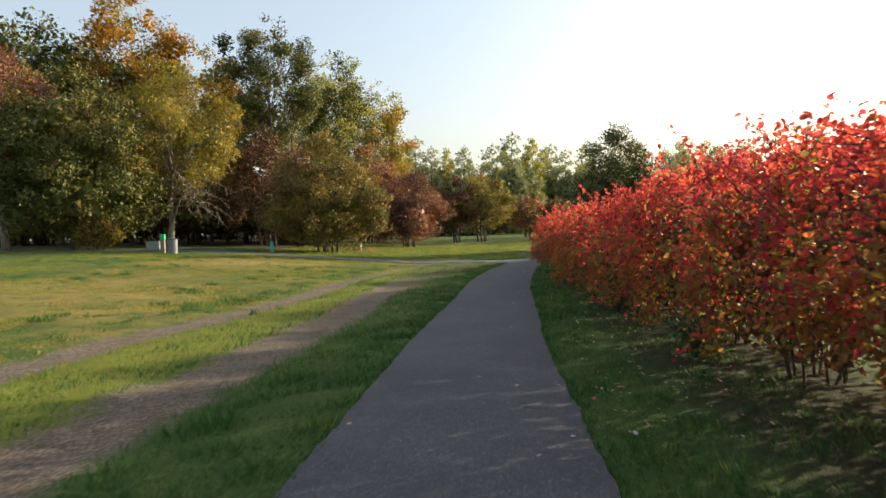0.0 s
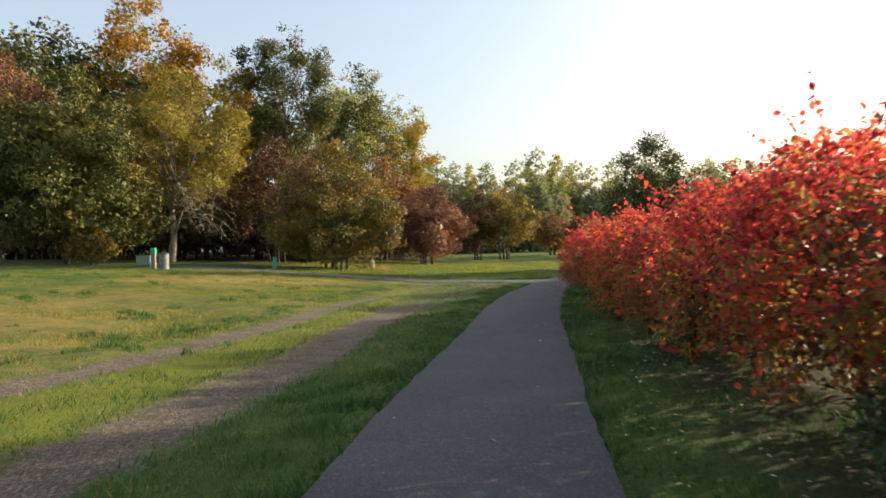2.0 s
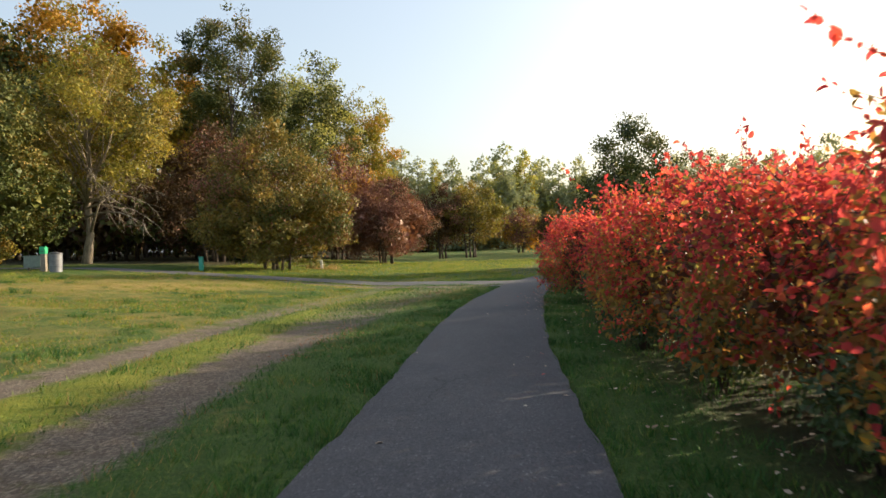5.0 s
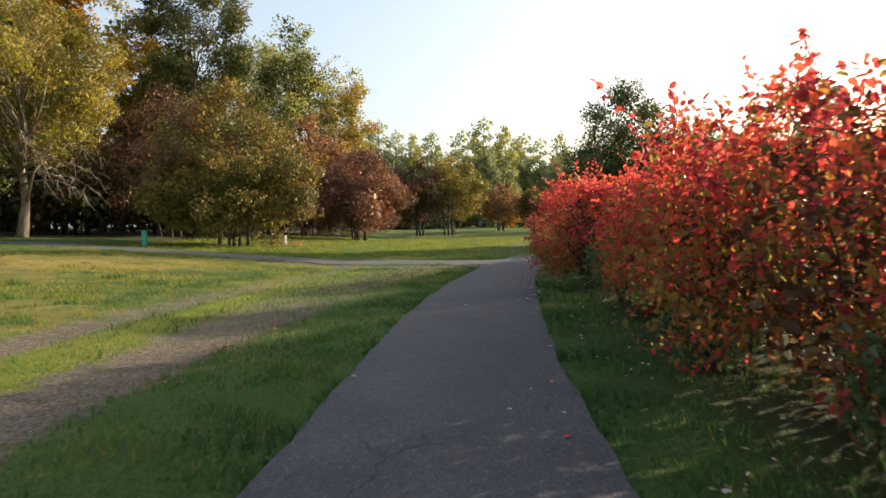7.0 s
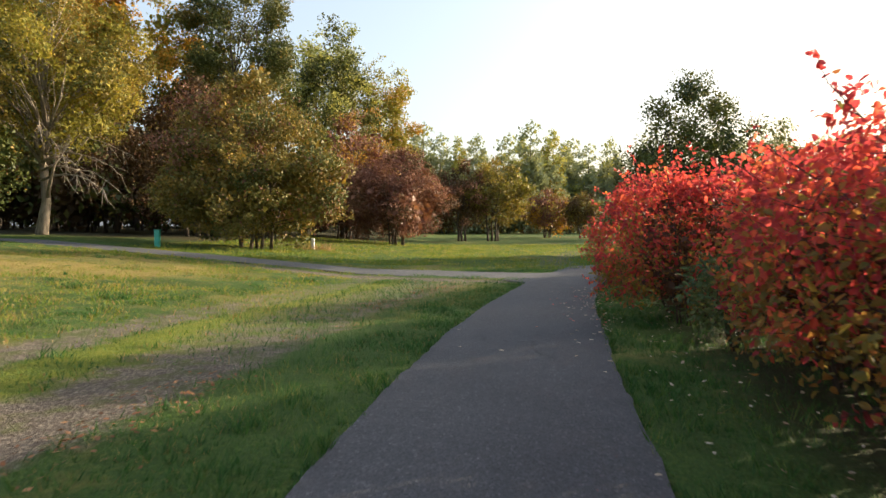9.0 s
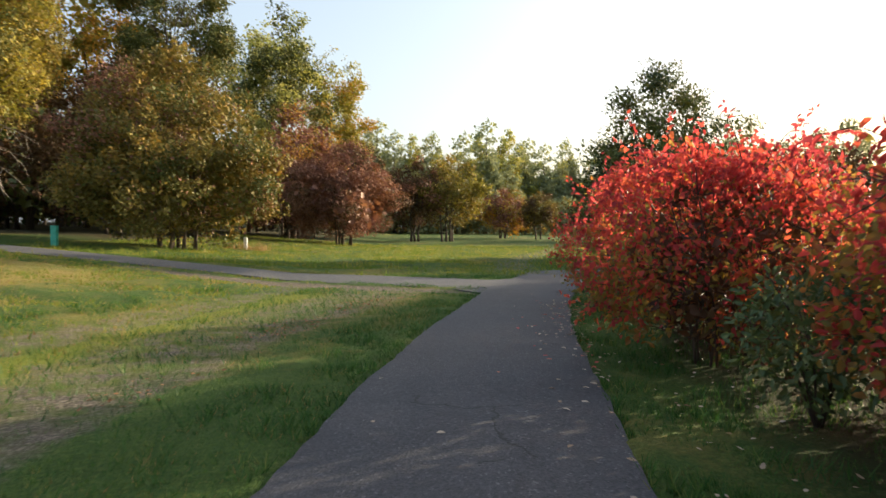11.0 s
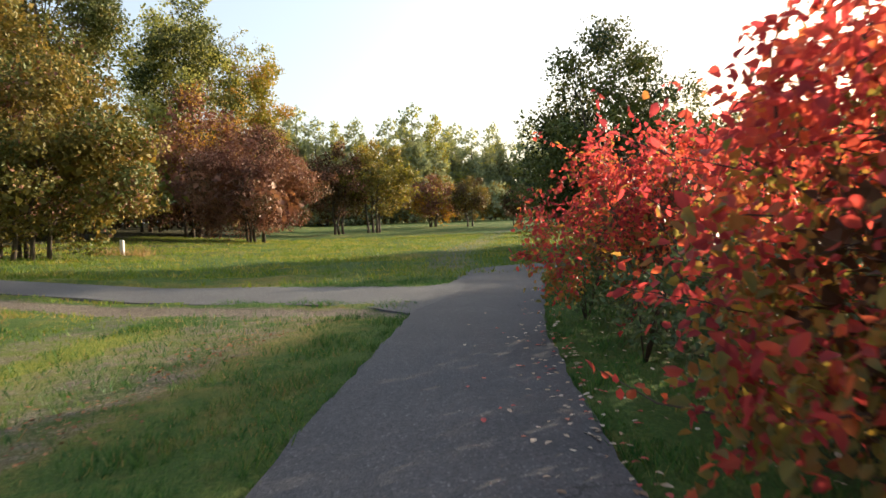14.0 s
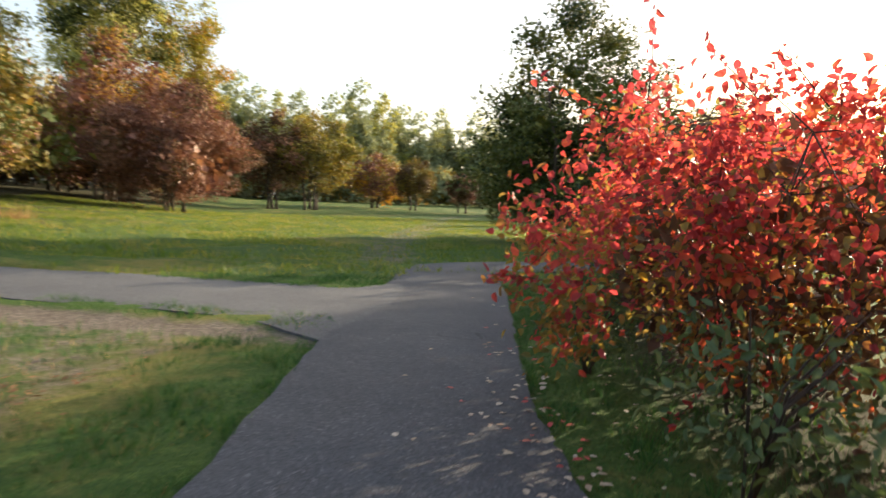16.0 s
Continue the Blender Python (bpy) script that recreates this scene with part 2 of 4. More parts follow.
def ground_material():
    m, nt, b = material("grass_ground", 0.95)
    co = object_coord(nt)

    def mask(name):
        a = nt.nodes.new("ShaderNodeAttribute")
        a.attribute_name = name
        return a.outputs["Fac"]
    fine = noise_node(nt, 26.0, 5.0, 0.7, co)
    mid = noise_node(nt, 2.2, 5.0, 0.65, co)
    broad = noise_node(nt, 0.22, 4.0, 0.6, co)
    green = ramp(nt, fine.outputs["Fac"], ((0.25, (0.024, 0.056, 0.014)), (0.55, (0.062, 0.105, 0.022)), (0.8, (0.15, 0.17, 0.045))))
    dry = ramp(nt, fine.outputs["Fac"], ((0.25, (0.14, 0.11, 0.032)), (0.6, (0.29, 0.22, 0.065)), (0.85, (0.42, 0.32, 0.13))))
    patch = calc(nt, "ADD", calc(nt, "MULTIPLY", mid.outputs["Fac"], 0.5), calc(nt, "MULTIPLY", broad.outputs["Fac"], 0.8))
    patch = calc(nt, "ADD", patch, calc(nt, "MULTIPLY", mask("dry"), 0.35))
    pf = nt.nodes.new("ShaderNodeMapRange")
    pf.inputs["From Min"].default_value, pf.inputs["From Max"].default_value = 0.66, 0.92
    nt.links.new(patch, pf.inputs["Value"])
    c = mix(nt, pf.outputs[0], green, dry)
    moss = ramp(nt, fine.outputs["Fac"], ((0.25, (0.09, 0.115, 0.014)), (0.6, (0.20, 0.215, 0.025)), (0.85, (0.30, 0.28, 0.06))))
    mf = calc(nt, "MULTIPLY", mask("moss"), calc(nt, "MULTIPLY", mid.outputs["Fac"], 1.5))
    c = mix(nt, mf, c, moss)
    stones = nt.nodes.new("ShaderNodeTexVoronoi")
    stones.inputs["Scale"].default_value = 42.0
    nt.links.new(co, stones.inputs["Vector"])
    gravel = ramp(nt, stones.outputs["Color"], ((0.1, (0.095, 0.080, 0.066)), (0.6, (0.15, 0.128, 0.105)), (0.95, (0.30, 0.265, 0.22))))
    gravel = mix(nt, 0.6, gravel, ramp(nt, mid.outputs["Fac"], ((0.3, (0.62, 0.5, 0.4)), (0.7, (1.15, 1.1, 1.05)))), "MULTIPLY")
    edge = calc(nt, "ADD", mask("rut"), calc(nt, "MULTIPLY", calc(nt, "SUBTRACT", mid.outputs["Fac"], 0.5), 1.1))
    edge = calc(nt, "ADD", edge, calc(nt, "MULTIPLY", calc(nt, "SUBTRACT", fine.outputs["Fac"], 0.5), 0.4))
    gf = nt.nodes.new("ShaderNodeMapRange")
    gf.inputs["From Min"].default_value, gf.inputs["From Max"].default_value = 0.36, 0.70
    nt.links.new(edge, gf.inputs["Value"])
    c = mix(nt, gf.outputs[0], c, gravel)
    # leaf litter browns, darkened further to carry the shade under the hedge
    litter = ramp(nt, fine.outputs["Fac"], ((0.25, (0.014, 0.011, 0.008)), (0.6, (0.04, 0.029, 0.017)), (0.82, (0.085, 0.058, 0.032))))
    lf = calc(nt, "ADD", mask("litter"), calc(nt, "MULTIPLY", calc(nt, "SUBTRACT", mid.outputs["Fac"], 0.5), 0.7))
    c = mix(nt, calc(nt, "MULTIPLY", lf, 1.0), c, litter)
    nt.links.new(c, b.inputs["Base Color"])
    b.inputs["Specular IOR Level"].default_value = 0.15
    bump(nt, b, calc(nt, "ADD", fine.outputs["Fac"], calc(nt, "MULTIPLY", stones.outputs["Distance"], 0.4)), 0.9, 0.05)
    return m


GROUND = ground_material()

# ---- plan ---------------------------------------------------------------------
LEFT_Y = [-30, 0, 4.2, 10.7, 14.1, 17.3, 21.4, 24.4, 27.2, 30.6, 33.5, 35.9, 38.5, 41.0, 42.6, 43.8]
LEFT_X = [-3.4, -1.45, -1.15, -0.66, -0.25, 0.18, 0.65, 1.02, 1.48, 2.18, 2.92, 3.52, 4.25, 5.1, 6.1, 8.4]
RIGHT_Y = [-30, 0, 4.0, 8.4, 11.4, 14.2, 17.1, 20.6, 24.3, 28.1, 30.1, 33.5, 35.0, 39.2, 41.5]
RIGHT_X = [-1.2, 0.76, 1.06, 1.44, 1.72, 2.08, 2.40, 2.75, 3.31, 3.97, 4.32, 5.07, 5.50, 6.87, 7.6]


def left_edge(y):
    return np.interp(y, LEFT_Y, LEFT_X)


def right_edge(y):
    return np.interp(y, RIGHT_Y, RIGHT_X)


def bend(t):
    t = np.clip(t, 0, 1)
    return t * t * (3 - 2 * t)


def rise(x, y):
    """Height of the lie of the land: a shallow dip along the path, climbing gently to the trees beside the field."""
    f = np.interp(y, [-40, -10, 0, 5, 10, 16, 30, 90, 130, 180, 400, 2000], [0.15, 0.05, -0.1, -0.25, -0.37, -0.43, -0.44, -0.42, 0.0, 0.6, 2.0, 2.0])
    slope = 0.03 + 0.04 * bend((y - 12) / 33)
    out = np.maximum(-x - 2.0, 0)
    return f + slope * (np.minimum(out, 16) + 0.35 * np.clip(out - 16, 0, 25))


RUT_A = [(-3.5, -8), (-3.4, 4), (-3.25, 7), (-2.85, 11.3), (-2.35, 15.3), (-2.2, 19.5), (-1.9, 22), (-1.5, 25), (-1.05, 29), (-0.5, 31.5), (0.4, 34.3), (1.3, 36.8)]
RUT_B = [(-6.3, -8), (-6.1, 8), (-5.9, 11.5), (-5.1, 15), (-4.3, 20), (-3.9, 24), (-3.3, 28), (-2.5, 31.5), (-1.7, 35), (-1.0, 38.5)]
TRACK = [(6.0, 46), (6.7, 51.5), (10.0, 62), (13.5, 73), (17, 86), (21.5, 96), (30, 108)]
ROAD_NEAR = [(4.1, 35.4), (3.45, 36.5), (2.75, 37.6), (1.6, 38.25), (-0.4, 39.1), (-3, 40.7), (-8, 42.2), (-12, 43.1), (-18, 44.4), (-30, 46), (-70, 48)]
ROAD_FAR = [(6.0, 43.0), (5.1, 41.0), (4.5, 40.5), (2.2, 41.4), (-0.2, 42.4), (-4, 43.6), (-9, 45), (-13, 46), (-18.5, 47.3), (-30, 49), (-70, 51)]
ROAD = [((a + c) / 2, (b + d) / 2) for (a, b), (c, d) in zip(ROAD_NEAR, ROAD_FAR)]


def near_line(x, y, line):
    best = np.full(np.shape(x), 1e9)
    for (ax, ay), (bx, by) in zip(line, line[1:]):
        vx, vy = bx - ax, by - ay
        t = np.clip(((x - ax) * vx + (y - ay) * vy) / (vx * vx + vy * vy), 0, 1)
        best = np.minimum(best, np.hypot(x - ax - t * vx, y - ay - t * vy))
    return best


def rut_mask(x, y):
    a = np.clip(1.1 - near_line(x, y, RUT_A) / np.interp(y, [20, 28], [1.0, 1.5]), 0, np.interp(y, [20, 28], [0.8, 0.52]))
    b = np.clip(1.0 - near_line(x, y, RUT_B) / 0.85, 0, np.interp(y, [20, 30], [0.8, 0.5]))
    t = np.clip(0.85 - near_line(x, y, TRACK) / 1.8, 0, 0.5)
    g = np.clip(1.35 - np.hypot((x + 1.3 + (y - 38.6) * 1.6) / 2.3, (y - 38.6 + (x + 1.3) * 0.38) / 0.85), 0, 1)
    return np.maximum.reduce([a, b, t, g])


def moss_mask(x, y):
    """Low bright moss on and between the wheel ruts."""
    mid = [((a + c) / 2, (b + d) / 2) for (a, b), (c, d) in zip(RUT_A, RUT_B)]
    return np.clip(1.5 - near_line(x, y, mid) / 1.1, 0, 1) * (y < 37)


def on_paving(x, y, margin=0.0):
    p = (x > left_edge(y) - margin) & (x < right_edge(y) + margin) & (y < 42.5)
    r = near_line(x, y, ROAD) < 1.32 + margin
    e = (y > 43.4 + (x - 9) * 0.08 - margin) & (y < 45.6 + (x - 9) * 0.08 + margin) & (x > 6.4) & (x < 40)
    return p | r | e


# ---- mesh helpers -------------------------------------------------------------
def mesh_from(name, verts, faces, mats, smooth=False):
    me = bpy.data.meshes.new(name)
    me.from_pydata([tuple(v) for v in verts], [], faces)
    for m in (mats if isinstance(mats, (list, tuple)) else [mats]):
        me.materials.append(m)
    if smooth:
        me.polygons.foreach_set("use_smooth", [True] * len(me.polygons))
    me.update()
    return me


def mesh_np(name, verts, faces, mats):
    """verts n x 3, faces m x k as arrays: quick for large clouds of leaves."""
    me = bpy.data.meshes.new(name)
    n, k = faces.shape
    me.vertices.add(len(verts))
    me.vertices.foreach_set("co", verts.astype(np.float32).ravel())
    me.loops.add(n * k)
    me.loops.foreach_set("vertex_index", faces.astype(np.int32).ravel())
    me.polygons.add(n)
    me.polygons.foreach_set("loop_start", np.arange(0, n * k, k, dtype=np.int32))
    for m in (mats if isinstance(mats, (list, tuple)) else [mats]):
        me.materials.append(m)
    me.update(calc_edges=True)
    return me


def part(name, me, parent, label=""):
    ob = new(name, me)
    ob.parent = parent
    if label:
        tagged(ob, label)
    return ob


def empty(name, x, y, z, label, category, group="", kind=""):
    ob = new(name)
    ob.matrix_world = Matrix.Translation((x, y, z))
    return tagged(ob, label, category, group, kind)


def tube(points, radii, segs=7, verts=None, faces=None):
    """A tapered, bent tube through the points, closed at both ends."""
    verts = [] if verts is None else verts
    faces = [] if faces is None else faces
    pts = [Vector(p) for p in points]
    start = len(verts)
    for i, p in enumerate(pts):
        d = (pts[min(i + 1, len(pts) - 1)] - pts[max(i - 1, 0)]).normalized()
        a = d.orthogonal().normalized() if abs(d.z) < 0.95 else (Vector((1, 0, 0)) - d * d.x).normalized()
        b = d.cross(a)
        for s in range(segs):
            w = 2 * math.pi * s / segs
            verts.append(p + (a * math.cos(w) + b * math.sin(w)) * radii[i])
    for i in range(len(pts) - 1):
        for s in range(segs):
            q = (s + 1) % segs
            faces.append((start + i * segs + s, start + i * segs + q, start + (i + 1) * segs + q, start + (i + 1) * segs + s))
    faces.append(tuple(start + s for s in reversed(range(segs))))
    faces.append(tuple(start + (len(pts) - 1) * segs + s for s in range(segs)))
    return verts, faces


def unit(v):
    return v / np.maximum(np.linalg.norm(v, axis=1, keepdims=True), 1e-9)


def leaf_arrays(rng, pos, size, outward, lift=0.0, ovate=False, width=0.5, droop=0.0, face=0.3):
    """A folded leaf at each place: two triangles, or two quads where ovate."""
    n = len(pos)
    axis = unit(outward * (0.8 - 0.6 * face) + rng.normal(size=(n, 3)) * 0.75 + np.array([0, 0, lift - droop]))
    nrm = unit(rng.normal(size=(n, 3)) * (0.95 - 0.45 * face) + np.array([0, 0, 0.75 - 0.4 * face]) + outward * face)
    side = unit(np.cross(axis, nrm))
    nrm = np.cross(side, axis)
    s = size[:, None]
    w = s * width * 0.5
    up = nrm * w * 0.45
    if not ovate:
        v = np.stack([pos, pos + axis * s * 0.5 - side * w + up, pos + axis * s, pos + axis * s * 0.5 + side * w + up], 1)
        f = np.array([[0, 1, 2], [0, 2, 3]])
    else:
        tip = pos + axis * s - nrm * s * 0.12
        v = np.stack([pos, pos + axis * s * 0.3 - side * w + up, pos + axis * s * 0.72 - side * w * 0.78 + up * 0.6, tip,
                      pos + axis * s * 0.72 + side * w * 0.78 + up * 0.6, pos + axis * s * 0.3 + side * w + up], 1)
        f = np.array([[0, 1, 2, 3], [0, 3, 4, 5]])
    k = v.shape[1]
    faces = (f[None] + (np.arange(n) * k)[:, None, None]).reshape(-1, f.shape[1])
    return v.reshape(-1, 3), faces


def join_clouds(clouds):
    vs, fs, base = [], [], 0
    for v, f in clouds:
        vs.append(v)
        fs.append(f + base)
        base += len(v)
    return np.concatenate(vs), np.concatenate(fs)


# ---- ground -------------------------------------------------------------------
def spaced(lo, hi, step):
    return list(np.arange(lo, hi, step))


gx = spaced(-900, -200, 100) + spaced(-200, -60, 10) + spaced(-60, -14, 1.5) + spaced(-14, 12, 0.25) + spaced(12, 60, 1.5) + spaced(60, 200, 10) + spaced(200, 901, 100)
gy = spaced(-500, -50, 50) + spaced(-50, -6, 4) + spaced(-6, 48, 0.25) + spaced(48, 130, 1.5) + spaced(130, 300, 10) + spaced(300, 1501, 100)
X, Y = np.meshgrid(np.array(gx), np.array(gy))
Z = rise(X, Y)
rng = np.random.default_rng(3)
rut = rut_mask(X, Y)
near = (np.abs(X) < 14) & (Y > -6) & (Y < 48)
lump = np.array([noise.noise(Vector((x * 0.9, y * 0.9, 0.0))) + 0.5 * noise.noise(Vector((x * 2.7, y * 2.7, 3.0))) for x, y in zip(X[near], Y[near])])
paved = on_paving(X, Y, 0.0)
Z[near] += lump * 0.05 * (1 - rut[near])
field = (X < left_edge(Y) - 4.5) & (X > -60) & (Y > -6) & (Y < 75) | (Y > 46) & (Y < 100) & (X > -12) & (X < 40)
roll_ = np.array([noise.noise(Vector((x * 0.22, y * 0.4, 7.0))) + 0.45 * noise.noise(Vector((x * 0.8, y * 1.3, 9.0))) for x, y in zip(X[field], Y[field])])
Z[field] += roll_ * 0.11 * np.clip((left_edge(Y[field]) - 4.5 - X[field]) / 3 + 10 * (Y[field] > 46), 0, 1) * (1 - rut[field])
Z -= 0.045 * np.clip(rut, 0, 1)
Z[paved] = rise(X, Y)[paved] - 0.06
hedge_side = X - right_edge(Y)
# litter band below the hedge; its dark tone also paints the shade there
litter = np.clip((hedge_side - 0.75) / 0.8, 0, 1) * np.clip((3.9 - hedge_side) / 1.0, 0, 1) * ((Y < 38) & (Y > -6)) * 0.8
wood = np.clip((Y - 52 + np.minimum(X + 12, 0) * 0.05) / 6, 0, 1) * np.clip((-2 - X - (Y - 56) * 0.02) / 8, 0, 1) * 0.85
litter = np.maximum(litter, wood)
dry = 0.9 * np.clip(1 - np.hypot((X + 10.5) / 6.5, (Y - 36) / 6), 0, 1) + 0.3 * np.clip(1 - np.abs(near_line(X, Y, RUT_A) - 1.0) / 0.5, 0, 1) * (X > -3.3) - 0.35 * np.clip((X - left_edge(Y) + 2.6) / 1.0, 0, 1) * np.interp(Y, [18, 28, 42, 43], [1, 0.0, 0.0, 0]) \
    + 0.6 * np.clip(1 - np.hypot((X + 12) / 9, (Y - 20) / 10), 0, 1) + 0.1 * (X < left_edge(Y) - 5) * (Y < 44)
ny, nx = X.shape
idx = np.arange(ny * nx).reshape(ny, nx)
faces = np.stack([idx[:-1, :-1], idx[:-1, 1:], idx[1:, 1:], idx[1:, :-1]], -1).reshape(-1, 4)
ground_me = mesh_np("ground", np.stack([X, Y, Z], -1).reshape(-1, 3), faces, GROUND)
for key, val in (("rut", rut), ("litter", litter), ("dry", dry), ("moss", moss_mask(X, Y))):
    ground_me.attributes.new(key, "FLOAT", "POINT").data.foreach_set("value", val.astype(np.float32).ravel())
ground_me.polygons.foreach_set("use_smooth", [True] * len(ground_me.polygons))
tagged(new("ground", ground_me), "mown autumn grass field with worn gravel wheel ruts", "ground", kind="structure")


def strip(name, rows, mat, lift, label, category):
    """A paved strip from rows of (left point, right point), with a crown, a ragged edge and a thickness."""
    r = np.random.default_rng(len(rows))
    verts, faces, cols = [], [], 9
    for (lx, ly), (rx, ry) in rows:
        a, b = [0.035 * noise.noise(Vector((lx * 0.2 + k * 9, ly * 1.6, lift * 50))) + r.normal(0, 0.010) for k in (0, 1)]
        ex, ey = np.array([rx - lx, ry - ly]) / max(math.hypot(rx - lx, ry - ly), 1e-6)
        lx, ly, rx, ry = lx - ex * a, ly - ey * a, rx + ex * b, ry + ey * b
        for c in range(cols):
            t = c / (cols - 1)
            x, y = lx + (rx - lx) * t, ly + (ry - ly) * t
            verts.append((x, y, float(rise(x, y)) + lift + 0.025 * (1 - (2 * t - 1) ** 2)))
        verts.append((lx, ly, float(rise(lx, ly)) - 0.12))
        verts.append((rx, ry, float(rise(rx, ry)) - 0.12))
    k = cols + 2
    for i in range(len(rows) - 1):
        for c in range(cols - 1):
            faces.append((i * k + c, i * k + c + 1, (i + 1) * k + c + 1, (i + 1) * k + c))
        faces.append((i * k + cols, i * k, (i + 1) * k, (i + 1) * k + cols))
        faces.append((i * k + cols - 1, i * k + cols + 1, (i + 1) * k + cols + 1, (i + 1) * k + cols - 1))
    return tagged(new(name, mesh_from(name, verts, faces, mat)), label, category, kind="structure")


rows = [((float(left_edge(y)), y), (float(right_edge(y)), y)) for y in np.arange(-28, 39.3, 0.25)]
turn_l = [(4.6, 39.4), (5.25, 41.5), (5.75, 43.2), (6.5, 44.7), (7.6, 45.3), (9.3, 45.8), (16, 46.6), (40, 49)]
turn_r = [(6.95, 39.4), (7.35, 40.9), (7.7, 42.0), (8.1, 42.8), (8.6, 43.2), (9.6, 43.5), (16.2, 44.1), (40.3, 46)]
rows += list(zip(turn_l, turn_r))
strip("footpath", rows, ASPHALT, 0.012, "grey asphalt footpath with ragged grassy edges", "path")
rows = []
for i in range(len(ROAD) - 1):
    for k in range(6):
        t = k / 6
        rows.append(tuple(tuple(np.array(e[i]) * (1 - t) + np.array(e[i + 1]) * t) for e in (ROAD_NEAR, ROAD_FAR)))
rows = [(b, a) for a, b in rows]
strip("road", rows, ROAD_ASPHALT, 0.004, "narrow grey asphalt lane joining the footpath", "road")

# ---- trees ---------------------------------------------------------------------
SHAPES = {
    "round": [(0.0, 0.55), (0.2, 0.9), (0.45, 1.0), (0.7, 0.82), (0.88, 0.5), (1.0, 0.12)],
    "dome": [(0.0, 0.8), (0.15, 1.0), (0.4, 0.97), (0.65, 0.8), (0.85, 0.5), (1.0, 0.15)],
    "cone": [(0.0, 1.0), (0.3, 0.75), (0.6, 0.45), (0.85, 0.24), (1.0, 0.1)],
    "column": [(0.0, 0.7), (0.2, 0.95), (0.5, 1.0), (0.75, 0.85), (0.92, 0.6), (1.0, 0.35)],
    "egg": [(0.0, 0.75), (0.2, 1.0), (0.42, 0.92), (0.65, 0.72), (0.85, 0.5), (1.0, 0.28)],
    "spire": [(0.0, 0.7), (0.2, 0.95), (0.45, 1.0), (0.7, 0.85), (0.88, 0.58), (1.0, 0.24)],
    "tall": [(0.0, 0.5), (0.2, 0.75), (0.45, 1.0), (0.7, 0.95), (0.88, 0.7), (1.0, 0.4)],
}


